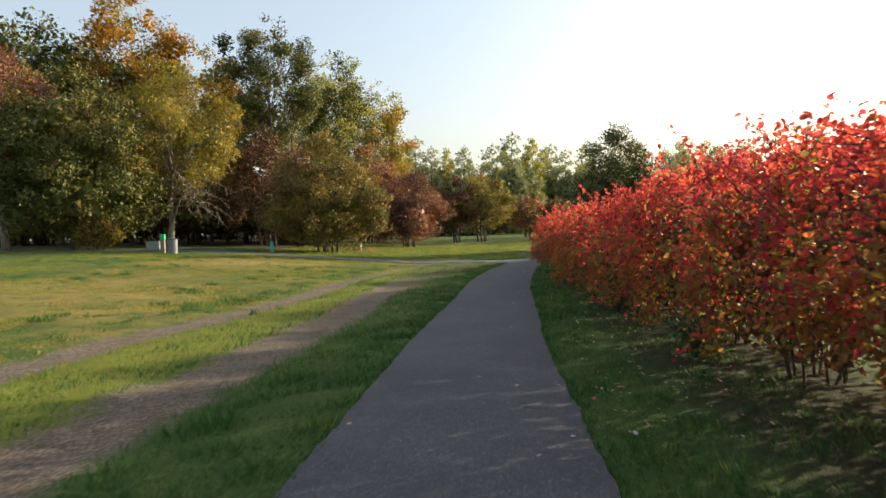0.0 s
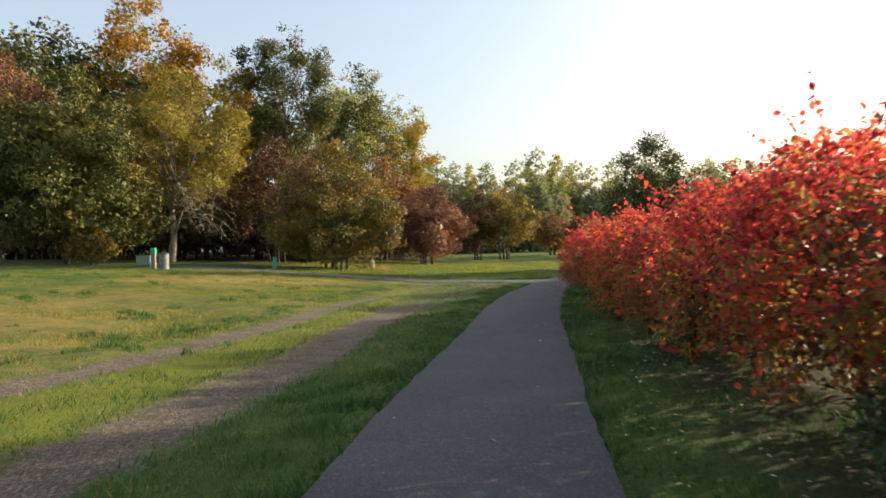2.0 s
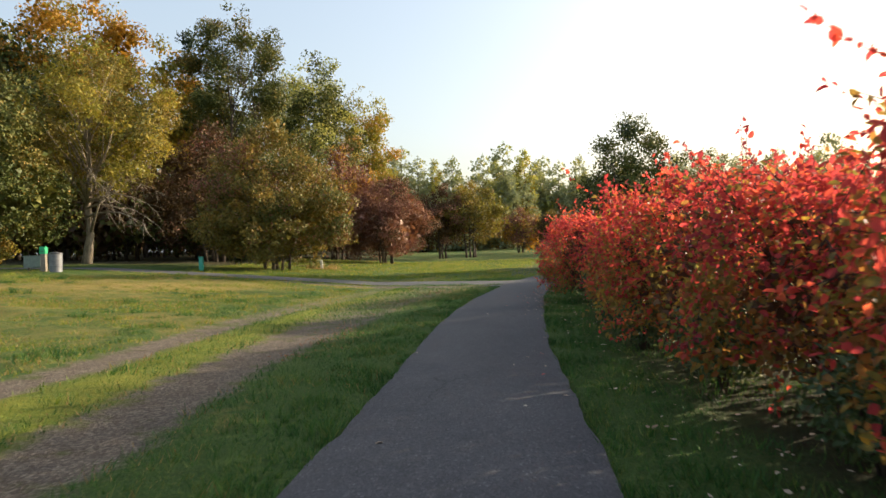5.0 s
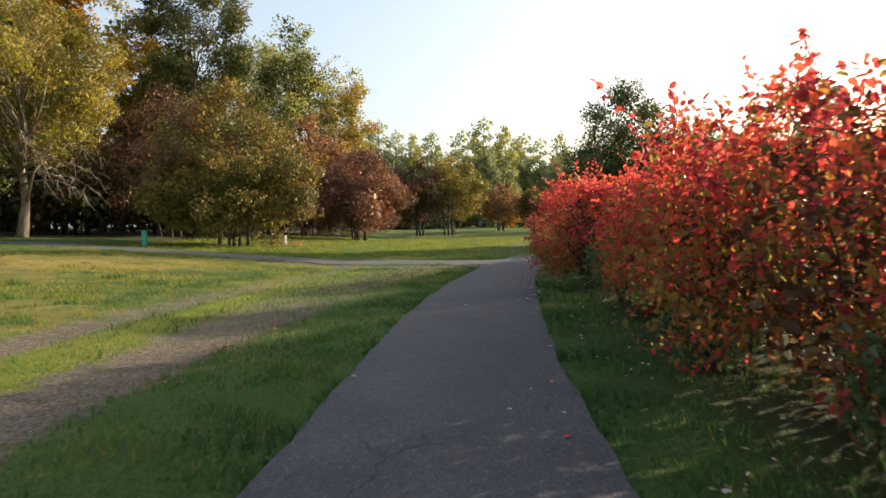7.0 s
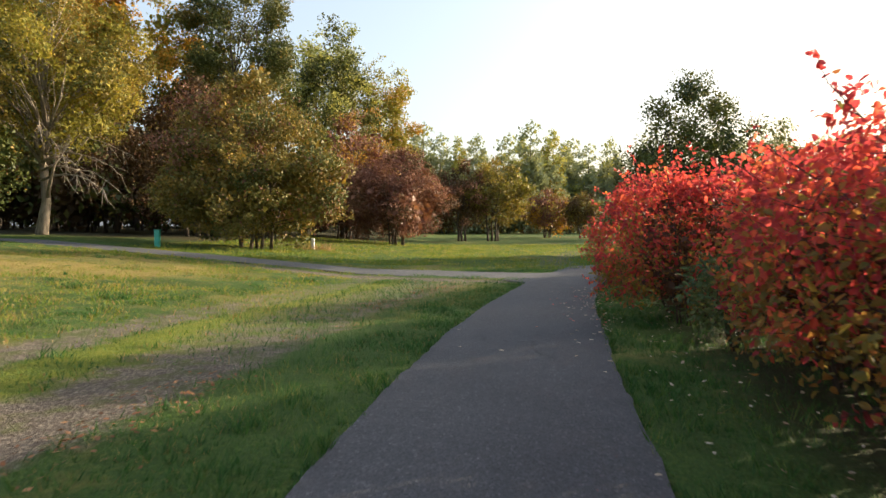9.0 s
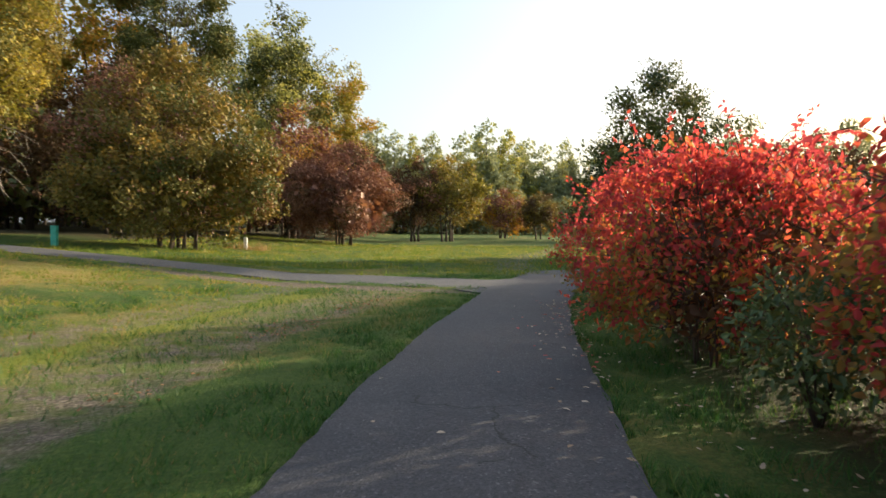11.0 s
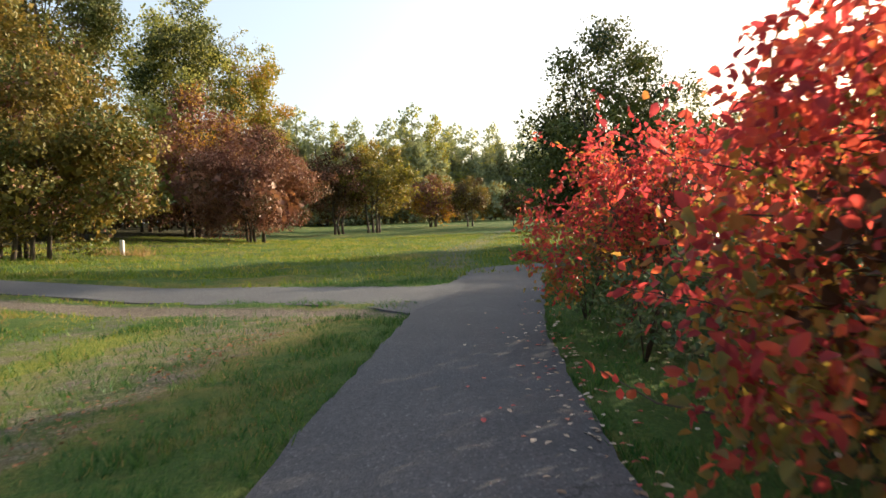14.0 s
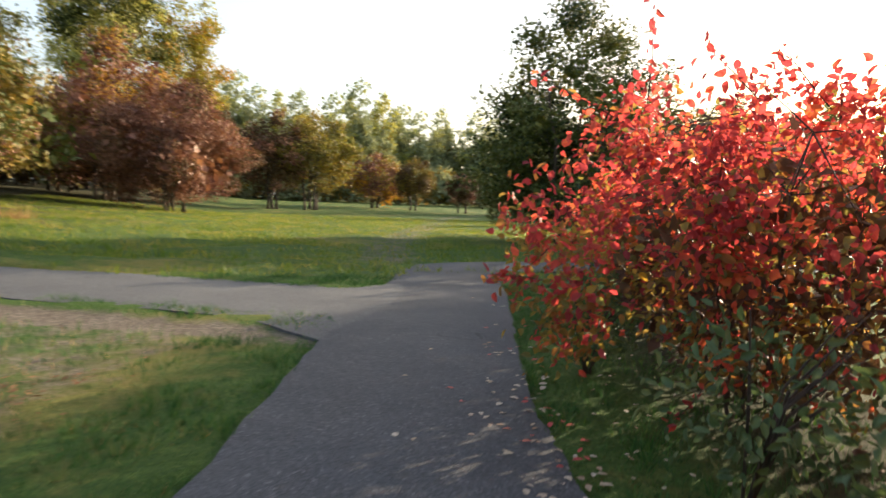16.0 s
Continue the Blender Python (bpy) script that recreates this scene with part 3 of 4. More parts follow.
def build_tree(name, h, w, low, shape, mats, n_leaf, leaf, seed, label, stems=1, bark=BARK, trunk_r=None, clumps=160, clump_r=0.075, lean=0.0,
               flat=0.7, depth=1.0, scatter=0.15, lobe=0.19, limbs=26, core_size=0.6, heart=11):
    """A tree about the origin. low: height of the crown's foot as a share of h. mats: pairs of material and share of the leaves."""
    r = np.random.default_rng(seed)
    root = empty(name, 0, 0, 0, label, "tree")
    prof = SHAPES[shape]
    zs, ws = [p[0] for p in prof], [p[1] for p in prof]
    crown_h = h * (1 - low)
    n_lobe = max(16, clumps // 4)
    u = (np.arange(n_lobe) + r.random(n_lobe)) / n_lobe
    ang = np.arange(n_lobe) * 2.4 + r.random(n_lobe)
    wide = np.interp(u, zs, ws)
    lobe_r = lobe * w * (0.7 + 0.6 * r.random(n_lobe)) * np.clip(wide, 0.62, 1.0)
    reach = np.maximum(wide * w * 0.54 - lobe_r * 0.75, 0.02 * w) * (0.35 + 0.72 * np.sqrt(r.random(n_lobe)))
    lz = h * low + lobe_r * 0.6 + u * np.maximum(crown_h - lobe_r * 1.4, 0.1)
    lobes = np.stack([np.cos(ang) * reach + lean * u, np.sin(ang) * reach * depth, lz], 1)
    heavy = lobe_r ** 2 * (0.15 + wide) * (0.35 + reach / (0.4 * w))
    which = r.choice(n_lobe, clumps, p=heavy / heavy.sum())
    away = unit(lobes[which] - np.array([0, 0, h * (low + 0.4 * (1 - low))]))
    dd = unit(r.normal(size=(clumps, 3)) + away * 0.6 + np.array([0, 0, 0.25]))
    centres = lobes[which] + dd * (lobe_r[which] * (0.5 + 0.5 * r.random(clumps)))[:, None] * np.array([1, 1, 0.85])
    rc = clump_r * w * (0.6 + 0.8 * r.random(clumps))
    # trunks and limbs
    trunk_r = trunk_r or h * 0.013
    for s in range(stems):
        a = 2 * np.pi * s / max(stems, 1) + r.random()
        spread = 0.0 if stems == 1 else 0.16 * w * (0.5 + r.random())
        foot = np.array([math.cos(a), math.sin(a), 0]) * (0.0 if stems == 1 else trunk_r * (2.2 + 2.2 * r.random()))
        top = np.array([math.cos(a) * spread + lean * 0.6, math.sin(a) * spread, h * (low + (1 - low) * (0.82 if stems == 1 else 0.55 + 0.2 * r.random()))])
        pts, rr = [], []
        for i in range(8):
            t = i / 7
            p = foot + (top - foot) * np.array([t ** 1.3, t ** 1.3, t]) + np.append(r.normal(0, 0.012 * w, 2) * (t > 0), 0)
            if i == 0:
                p[2] -= 0.25
            pts.append(p)
            rr.append((trunk_r if stems == 1 else trunk_r * (0.62 if stems < 6 else 0.42)) * ((1.35 if i == 0 else 1.0) * (1 - 0.86 * t)))
        v, f = tube(pts, rr, 8)
        trunk = part("trunk", mesh_from(name + "_trunk", v, f, bark, True), root)
        mine = [c for c in range(clumps) if c % stems == s]
        for c in mine[: (limbs if stems == 1 else limbs // 3)]:
            end = centres[c]
            k = int(np.clip((end[2] / top[2]) * 7 * 0.72, 1, 6))
            st = np.array(pts[k])
            mid = (st + end) / 2 + np.array([0, 0, 0.04 * h]) * r.random() + r.normal(0, 0.02 * w, 3)
            r0 = rr[k] * 0.5
            v, f = [], []
            tube([st, (st + mid) / 2 + r.normal(0, 0.008 * w, 3), mid, (mid + end) / 2 + r.normal(0, 0.01 * w, 3), end], [r0, r0 * 0.8, r0 * 0.55, r0 * 0.36, r0 * 0.12], 5, v, f)
            for _ in range(2 if limbs > 12 else 0):
                e2 = end + r.normal(0, 1, 3) * rc[c] * 0.9
                tube([mid, (mid + e2) / 2 + r.normal(0, 0.01 * w, 3), e2], [r0 * 0.35, r0 * 0.22, r0 * 0.06], 4, v, f)
            part("limb", mesh_from(name + "_limb", v, f, bark, True), trunk)
    # foliage: leaves on the outside of many clumps, thinned by noise
    share = rc ** 2
    pick = r.choice(clumps, n_leaf, p=share / share.sum())
    d = unit(r.normal(size=(n_leaf, 3)))
    pos = centres[pick] + d * (rc[pick] * (0.45 + 0.6 * np.sqrt(r.random(n_leaf)) + scatter * r.random(n_leaf) ** 4))[:, None] * np.array([1, 1, flat])
    link = r.random(n_leaf) < 0.3          # leafy twigs between the clumps and the stems
    core = np.stack([lean * u[which[pick[link]]], np.zeros(link.sum()), centres[pick[link], 2] - 0.07 * h * r.random(link.sum())], 1)
    tt = (r.random(link.sum()) ** 1.5 * 0.85)[:, None]
    pos[link] = pos[link] * (1 - tt) + (core + r.normal(0, 0.03 * w, (link.sum(), 3))) * tt
    fill = r.random(n_leaf) < 0.12
    pos[fill] = lobes[which[pick[fill]]] + d[fill] * (lobe_r[which[pick[fill]]] * r.random(fill.sum()) * 0.8)[:, None]
    pos[:, 2] = np.maximum(pos[:, 2], 0.15)
    size = leaf * (0.6 + 0.8 * r.random(n_leaf))
    axis_out = unit(pos - np.array([0, 0, h * (low + 0.35 * (1 - low))]))
    tint = r.choice(len(mats), n_lobe, p=[m[1] for m in mats])
    per_leaf = np.where(r.random(n_leaf) < 0.3, r.choice(len(mats), n_leaf, p=[m[1] for m in mats]), tint[which[pick]])
    n_core = clumps * heart          # leafy twigs that fill the heart of every lobe
    at = r.choice(n_lobe, n_core, p=lobe_r ** 2 / (lobe_r ** 2).sum())
    q = lobes[at] + unit(r.normal(size=(n_core, 3))) * (lobe_r[at] * 0.62 * r.random(n_core) ** 0.4)[:, None] * np.array([1, 1, 0.85])
    q[:, 2] = np.maximum(q[:, 2], 0.3)
    v, f = leaf_arrays(r, q, lobe_r[at] * (0.3 + 0.22 * r.random(n_core)) * core_size, unit(q - np.array([0, 0, h * 0.5])), width=0.8, face=0.6)
    part("inner_crown", mesh_np(name + "_inner", v, f, mats[0][0]), root)
    for i, (m, _) in enumerate(mats):
        sel = per_leaf == i
        if sel.any():
            v, f = leaf_arrays(r, pos[sel], size[sel], unit(d[sel] * 0.75 + axis_out[sel] * 0.5), width=0.62, face=1.0)
            part("crown", mesh_np(name + "_crown", v, f, m), root)
    return root


def plant(root, x, y, turn=0.0):
    root.matrix_world = Matrix.Translation((x, y, float(rise(x, y)))) @ Matrix.Rotation(radians(turn), 4, "Z")
    return root


def again(root, x, y, turn, size=1.0):
    c = copy_thing(root, Matrix.Translation((x, y, float(rise(x, y)))) @ Matrix.Rotation(radians(turn), 4, "Z"))
    c.scale = (size, size, size)
    return c

# the broad trees along the field
plant(build_tree("olive_tree", 10.4, 9.8, 0.05, "dome", [(OLIVE_LEAF, 0.5), (GREEN_LEAF, 0.36), (RUST_LEAF, 0.14)], 60000, 0.155, 11,
                 "broad multi-stemmed tree with olive and brown autumn leaves", stems=7, trunk_r=0.2, clumps=340, clump_r=0.055, lobe=0.17, core_size=0.5), -9.4, 52.2)
plant(build_tree("rust_tree", 9.6, 10.6, 0.08, "dome", [(RUST_LEAF, 0.8), (BROWN_LEAF, 0.2)], 38000, 0.165, 12,
                 "low multi-stemmed tree with rust-red autumn leaves", stems=6, trunk_r=0.2, core_size=0.6), -4.0, 77)
plant(build_tree("rust_tree", 13.4, 13.5, 0.12, "dome", [(RUST_LEAF, 0.6), (OLIVE_LEAF, 0.25), (GOLD_LEAF, 0.15)], 24000, 0.21, 13,
                 "rust and orange leaved tree behind the lower trees", stems=4, trunk_r=0.2), -10.0, 84)
plant(build_tree("brown_tree", 10.6, 8.0, 0.16, "round", [(BROWN_LEAF, 0.7), (RUST_LEAF, 0.3)], 8000, 0.26, 14,
                 "dark brown leaved tree on several dark stems", stems=4, trunk_r=0.22), 2.2, 99)
plant(build_tree("olive_tree", 11.4, 9.0, 0.16, "round", [(OLIVE_LEAF, 0.6), (YELLOW_LEAF, 0.4)], 8000, 0.27, 15,
                 "yellowing tree on several dark stems", stems=4, trunk_r=0.22), 6.4, 101)
plant(build_tree("orange_tree", 8.4, 9.0, 0.12, "round", [(RUST_LEAF, 0.45), (GOLD_LEAF, 0.35), (YELLOW_LEAF, 0.2)], 7000, 0.28, 16,
                 "small orange and yellow autumn tree at the wood's edge", stems=4, trunk_r=0.18), 16.0, 121)
plant(build_tree("brown_tree", 7.6, 5.8, 0.16, "round", [(OLIVE_LEAF, 0.5), (BROWN_LEAF, 0.5)], 6000, 0.26, 17,
                 "small round brown-green tree standing alone on grass", stems=2, trunk_r=0.2), 20.5, 115)
plant(build_tree("rust_tree", 5.6, 4.6, 0.2, "round", [(BROWN_LEAF, 0.6), (RUST_LEAF, 0.4)], 4500, 0.24, 18,
                 "small dark reddish tree at the far grass", stems=3, trunk_r=0.16), 26.2, 110)
plant(build_tree("brown_tree", 6.0, 5.5, 0.2, "round", [(BROWN_LEAF, 0.7), (OLIVE_LEAF, 0.3)], 4500, 0.25, 19,
                 "small dull brown tree at the far grass", stems=3, trunk_r=0.16), 32, 106)
# birch with long bare lower limbs
birch = build_tree("birch_tree", 17.2, 11.5, 0.24, "round", [(YELLOW_LEAF, 0.5), (OLIVE_LEAF, 0.42), (GREEN_LEAF, 0.08)], 36000, 0.17, 21,
                   "tall birch with pale trunk, yellowing leaves and bare lower limbs", stems=1, bark=PALE_BARK, trunk_r=0.3, lean=1.2, clumps=260, clump_r=0.06, heart=3)
rb = np.random.default_rng(5)
for i in range(7):
    z0 = 3.4 + 0.5 * i
    a = radians(-25 + 14 * i * (1 if i % 2 else -1) * 0.4)
    pts, reach = [], 4.2 + 1.6 * rb.random()
    for k in range(6):
        t = k / 5
        pts.append((0.25 * t + reach * t * math.cos(a), reach * t * math.sin(a), z0 + 1.3 * t - 2.0 * t * t + rb.normal(0, 0.07)))
    v, f = tube(pts, [0.09, 0.075, 0.055, 0.04, 0.025, 0.008], 6)
    for k in range(2, 6):
        for _ in range(4):
            p = np.array(pts[k])
            e = p + np.array([rb.normal(0.3, 0.5), rb.normal(0, 0.5), rb.normal(-0.7, 0.5)])
            tube([p, (p + e) / 2 + rb.normal(0, 0.08, 3), e], [0.02, 0.012, 0.004], 4, v, f)
    part("bare_limb", mesh_from("bare_limb", v, f, PALE_BARK, True), birch, "bare pale drooping limb")
plant(birch, -24.0, 56.3)
plant(build_tree("green_tree", 15.0, 12.5, 0.08, "dome", [(GREEN_LEAF, 0.72), (OLIVE_LEAF, 0.28)], 44000, 0.2, 22,
                 "broad dark green tree with browning crown top", stems=3, trunk_r=0.26, clumps=300, clump_r=0.06), -28.6, 50.5)
plant(build_tree("rust_tree", 16.8, 11.5, 0.2, "round", [(RUST_LEAF, 0.75), (OLIVE_LEAF, 0.25)], 22000, 0.23, 23,
                 "rust-red leaved tree with a pale trunk beside the field", stems=1, bark=PALE_BARK, trunk_r=0.27), -35.0, 51.5)
plant(build_tree("shrub", 3.0, 3.4, 0.05, "dome", [(OLIVE_LEAF, 0.7), (YELLOW_LEAF, 0.3)], 3000, 0.2, 24,
                 "low olive shrub at the foot of the trees", stems=4, trunk_r=0.1), -26.3, 49.0)
plant(build_tree("brown_tree", 11.8, 11.0, 0.08, "dome", [(BROWN_LEAF, 0.72), (RUST_LEAF, 0.28)], 16200, 0.2, 25,
                 "reddish brown tree in the shade of the wood", stems=4, trunk_r=0.2), -17.5, 64)
# tall trees of the wood
plant(build_tree("cottonwood_tree", 31.6, 11.8, 0.22, "tall", [(GREEN_LEAF, 0.85), (OLIVE_LEAF, 0.15)], 32000, 0.26, 31,
                 "tall dark green tree with an airy open crown", stems=3, trunk_r=0.55, clumps=190, clump_r=0.075, lobe=0.17), -22.6, 89)
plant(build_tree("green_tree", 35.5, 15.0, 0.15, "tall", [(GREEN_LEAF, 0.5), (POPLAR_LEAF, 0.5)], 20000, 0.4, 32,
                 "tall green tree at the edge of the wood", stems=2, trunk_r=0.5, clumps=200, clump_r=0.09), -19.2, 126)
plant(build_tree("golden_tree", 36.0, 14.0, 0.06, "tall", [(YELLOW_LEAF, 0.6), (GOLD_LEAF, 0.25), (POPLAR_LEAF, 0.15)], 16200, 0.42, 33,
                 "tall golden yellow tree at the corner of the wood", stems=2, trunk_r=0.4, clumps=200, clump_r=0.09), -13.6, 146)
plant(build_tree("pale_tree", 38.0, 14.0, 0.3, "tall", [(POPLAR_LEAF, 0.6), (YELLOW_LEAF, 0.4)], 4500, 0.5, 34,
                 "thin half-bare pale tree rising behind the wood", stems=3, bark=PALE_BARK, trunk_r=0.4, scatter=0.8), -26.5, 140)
plant(build_tree("conifer_tree", 37.0, 13.0, 0.06, "cone", [(NEEDLE, 1.0)], 13000, 0.5, 35,
                 "dark pointed conifer in the wood", stems=1, trunk_r=0.45), -36.8, 112)
plant(build_tree("golden_tree", 36, 15.0, 0.2, "tall", [(GOLD_LEAF, 0.7), (YELLOW_LEAF, 0.3)], 16200, 0.38, 36,
                 "tall golden orange tree above the wood", stems=2, trunk_r=0.5), -41.5, 87)
plant(build_tree("yellow_tree", 28.0, 13.0, 0.15, "tall", [(YELLOW_LEAF, 0.6), (GOLD_LEAF, 0.4)], 16000, 0.36, 37,
                 "slender yellowing tree in the wood", stems=2, trunk_r=0.35), -33, 88)
dark_tall = plant(build_tree("green_tree", 32.0, 17.0, 0.12, "column", [(GREEN_LEAF, 0.8), (NEEDLE, 0.2)], 6000, 0.58, 38,
                 "tall dark green tree in the wood", stems=2, trunk_r=0.5, limbs=9, clumps=180, clump_r=0.1, core_size=1.0, heart=5), -56, 86)
for x, y, a, s in ((-51, 81, 25, 0.9), (-45, 83, 110, 0.86), (-64, 92, 60, 1.05), (-74, 84, 140, 1.0), (-48, 98, 200, 1.0), (-86, 80, 290, 1.0), (-30, 104, 30, 0.85), (-98, 70, 10, 1.0)):
    tagged(again(dark_tall, x, y, a, s), group="tall dark trees of the wood")
# shady understorey of the wood
under = plant(build_tree("understorey_tree", 9.5, 10.0, 0.05, "dome", [(BROWN_LEAF, 0.55), (GREEN_LEAF, 0.45)], 1800, 0.58, 41,
              "dark shaded tree in the depth of the wood", stems=4, trunk_r=0.2, clumps=110, clump_r=0.1, limbs=3, core_size=1.0, heart=5), -15, 71)
spots = [(-15 - 4.2 * i, 71 + 3 * (i % 3)) for i in range(1, 19)] + [(-11 - 6.0 * i, 92 + 4 * (i % 2)) for i in range(14)] + [(-12 - 7 * i, 114) for i in range(7)]
for i, (x, y) in enumerate(spots):
    tagged(again(under, x, y, 47 * i, 0.85 + 0.12 * (i % 4)), group="understorey of the wood")
# dark tree behind the hedge
plant(build_tree("dark_tree", 10.7, 8.2, 0.05, "egg", [(GREEN_LEAF, 0.75), (NEEDLE, 0.25)], 34000, 0.16, 51,
                 "dark green tree standing alone behind the red hedge", stems=2, trunk_r=0.2, clumps=330, clump_r=0.075, lobe=0.17, core_size=0.55), 14.9, 54)
behind = plant(build_tree("pale_tree", 9.2, 7.0, 0.05, "round", [(GREEN_LEAF, 0.5), (FAR_HAZE_LEAF, 0.3), (OLIVE_LEAF, 0.2)], 8000, 0.18, 52,
                          "green airy tree behind the red hedge", stems=3, trunk_r=0.14, limbs=12, scatter=0.6), 22.7, 60)
for x, y, a, k in ((28.2, 62, 80, 0.95), (33.5, 60, 200, 0.92)):
    tagged(again(behind, x, y, a, k), group="airy trees behind the hedge")
side = plant(build_tree("green_tree", 17.5, 13.0, 0.04, "round", [(FAR_HAZE_LEAF, 0.6), (OLIVE_LEAF, 0.4)], 7000, 0.4, 53,
                        "green tree far behind the hedge, leaf colour paled for haze", stems=2, trunk_r=0.3, limbs=6), 60, 104)
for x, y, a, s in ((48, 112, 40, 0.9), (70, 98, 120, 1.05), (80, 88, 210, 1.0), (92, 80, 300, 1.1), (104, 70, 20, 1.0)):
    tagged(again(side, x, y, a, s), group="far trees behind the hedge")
low = plant(build_tree("brown_tree", 7.0, 9.5, 0.03, "dome", [(BROWN_LEAF, 0.7), (RUST_LEAF, 0.3)], 4500, 0.28, 54,
                       "dark brown thicket behind the hedge", stems=5, trunk_r=0.15, limbs=5), 44, 82)
# last two are added, hidden by the hedge, to shade the lane
for x, y, a, s in ((52, 76, 70, 1.0), (38, 92, 130, 0.9), (60, 70, 190, 1.0), (18.6, 49.0, 20, 0.8), (23.5, 51.8, 250, 0.88)):
    tagged(again(low, x, y, a, s), group="brown thicket behind the hedge")
# far wood closing the view; distance haze is put into its leaf colours
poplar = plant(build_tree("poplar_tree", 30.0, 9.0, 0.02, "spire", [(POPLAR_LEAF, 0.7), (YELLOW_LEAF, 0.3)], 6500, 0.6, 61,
                          "sunlit poplar in the far wood, green leaves paled for haze", stems=1, trunk_r=0.4, lobe=0.24, limbs=2, clumps=200, clump_r=0.1, core_size=1.0, heart=5), 29.5, 205)
far = plant(build_tree("far_tree", 30.0, 8.5, 0.02, "spire", [(FAR_HAZE_LEAF, 0.8), (POPLAR_LEAF, 0.2)], 2200, 0.92, 62,
                       "far wood tree, leaf colour greyed for haze", stems=1, trunk_r=0.4, limbs=2, lobe=0.24, clumps=160, clump_r=0.12, core_size=1.0, heart=5), 36, 225)
far_broad = plant(build_tree("far_tree", 25.0, 13.0, 0.02, "column", [(FAR_HAZE_LEAF, 0.7), (OLIVE_LEAF, 0.3)], 2400, 0.95, 64,
                       "broad far wood tree, leaf colour greyed for haze", stems=1, trunk_r=0.4, limbs=2, lobe=0.2, clumps=180, clump_r=0.1, core_size=1.0, heart=5), 52, 228)
far_low = plant(build_tree("far_shrub", 9.0, 13.0, 0.02, "dome", [(FAR_HAZE_LEAF, 0.5), (OLIVE_LEAF, 0.5)], 1600, 0.9, 63,
                       "thicket at the foot of the far wood, leaf colour greyed for haze", stems=3, trunk_r=0.2, limbs=3, core_size=1.0, heart=5), -10, 160)
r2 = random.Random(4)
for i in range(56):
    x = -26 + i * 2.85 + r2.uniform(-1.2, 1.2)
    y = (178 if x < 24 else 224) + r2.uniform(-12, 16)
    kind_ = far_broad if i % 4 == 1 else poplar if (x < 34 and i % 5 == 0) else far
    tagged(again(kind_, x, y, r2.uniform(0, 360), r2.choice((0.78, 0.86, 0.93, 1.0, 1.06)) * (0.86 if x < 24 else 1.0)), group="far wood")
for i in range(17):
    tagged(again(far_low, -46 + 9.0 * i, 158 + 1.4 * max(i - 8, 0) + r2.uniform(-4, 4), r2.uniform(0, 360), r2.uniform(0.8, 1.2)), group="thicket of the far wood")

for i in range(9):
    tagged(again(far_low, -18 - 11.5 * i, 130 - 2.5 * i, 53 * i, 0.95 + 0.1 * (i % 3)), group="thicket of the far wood")

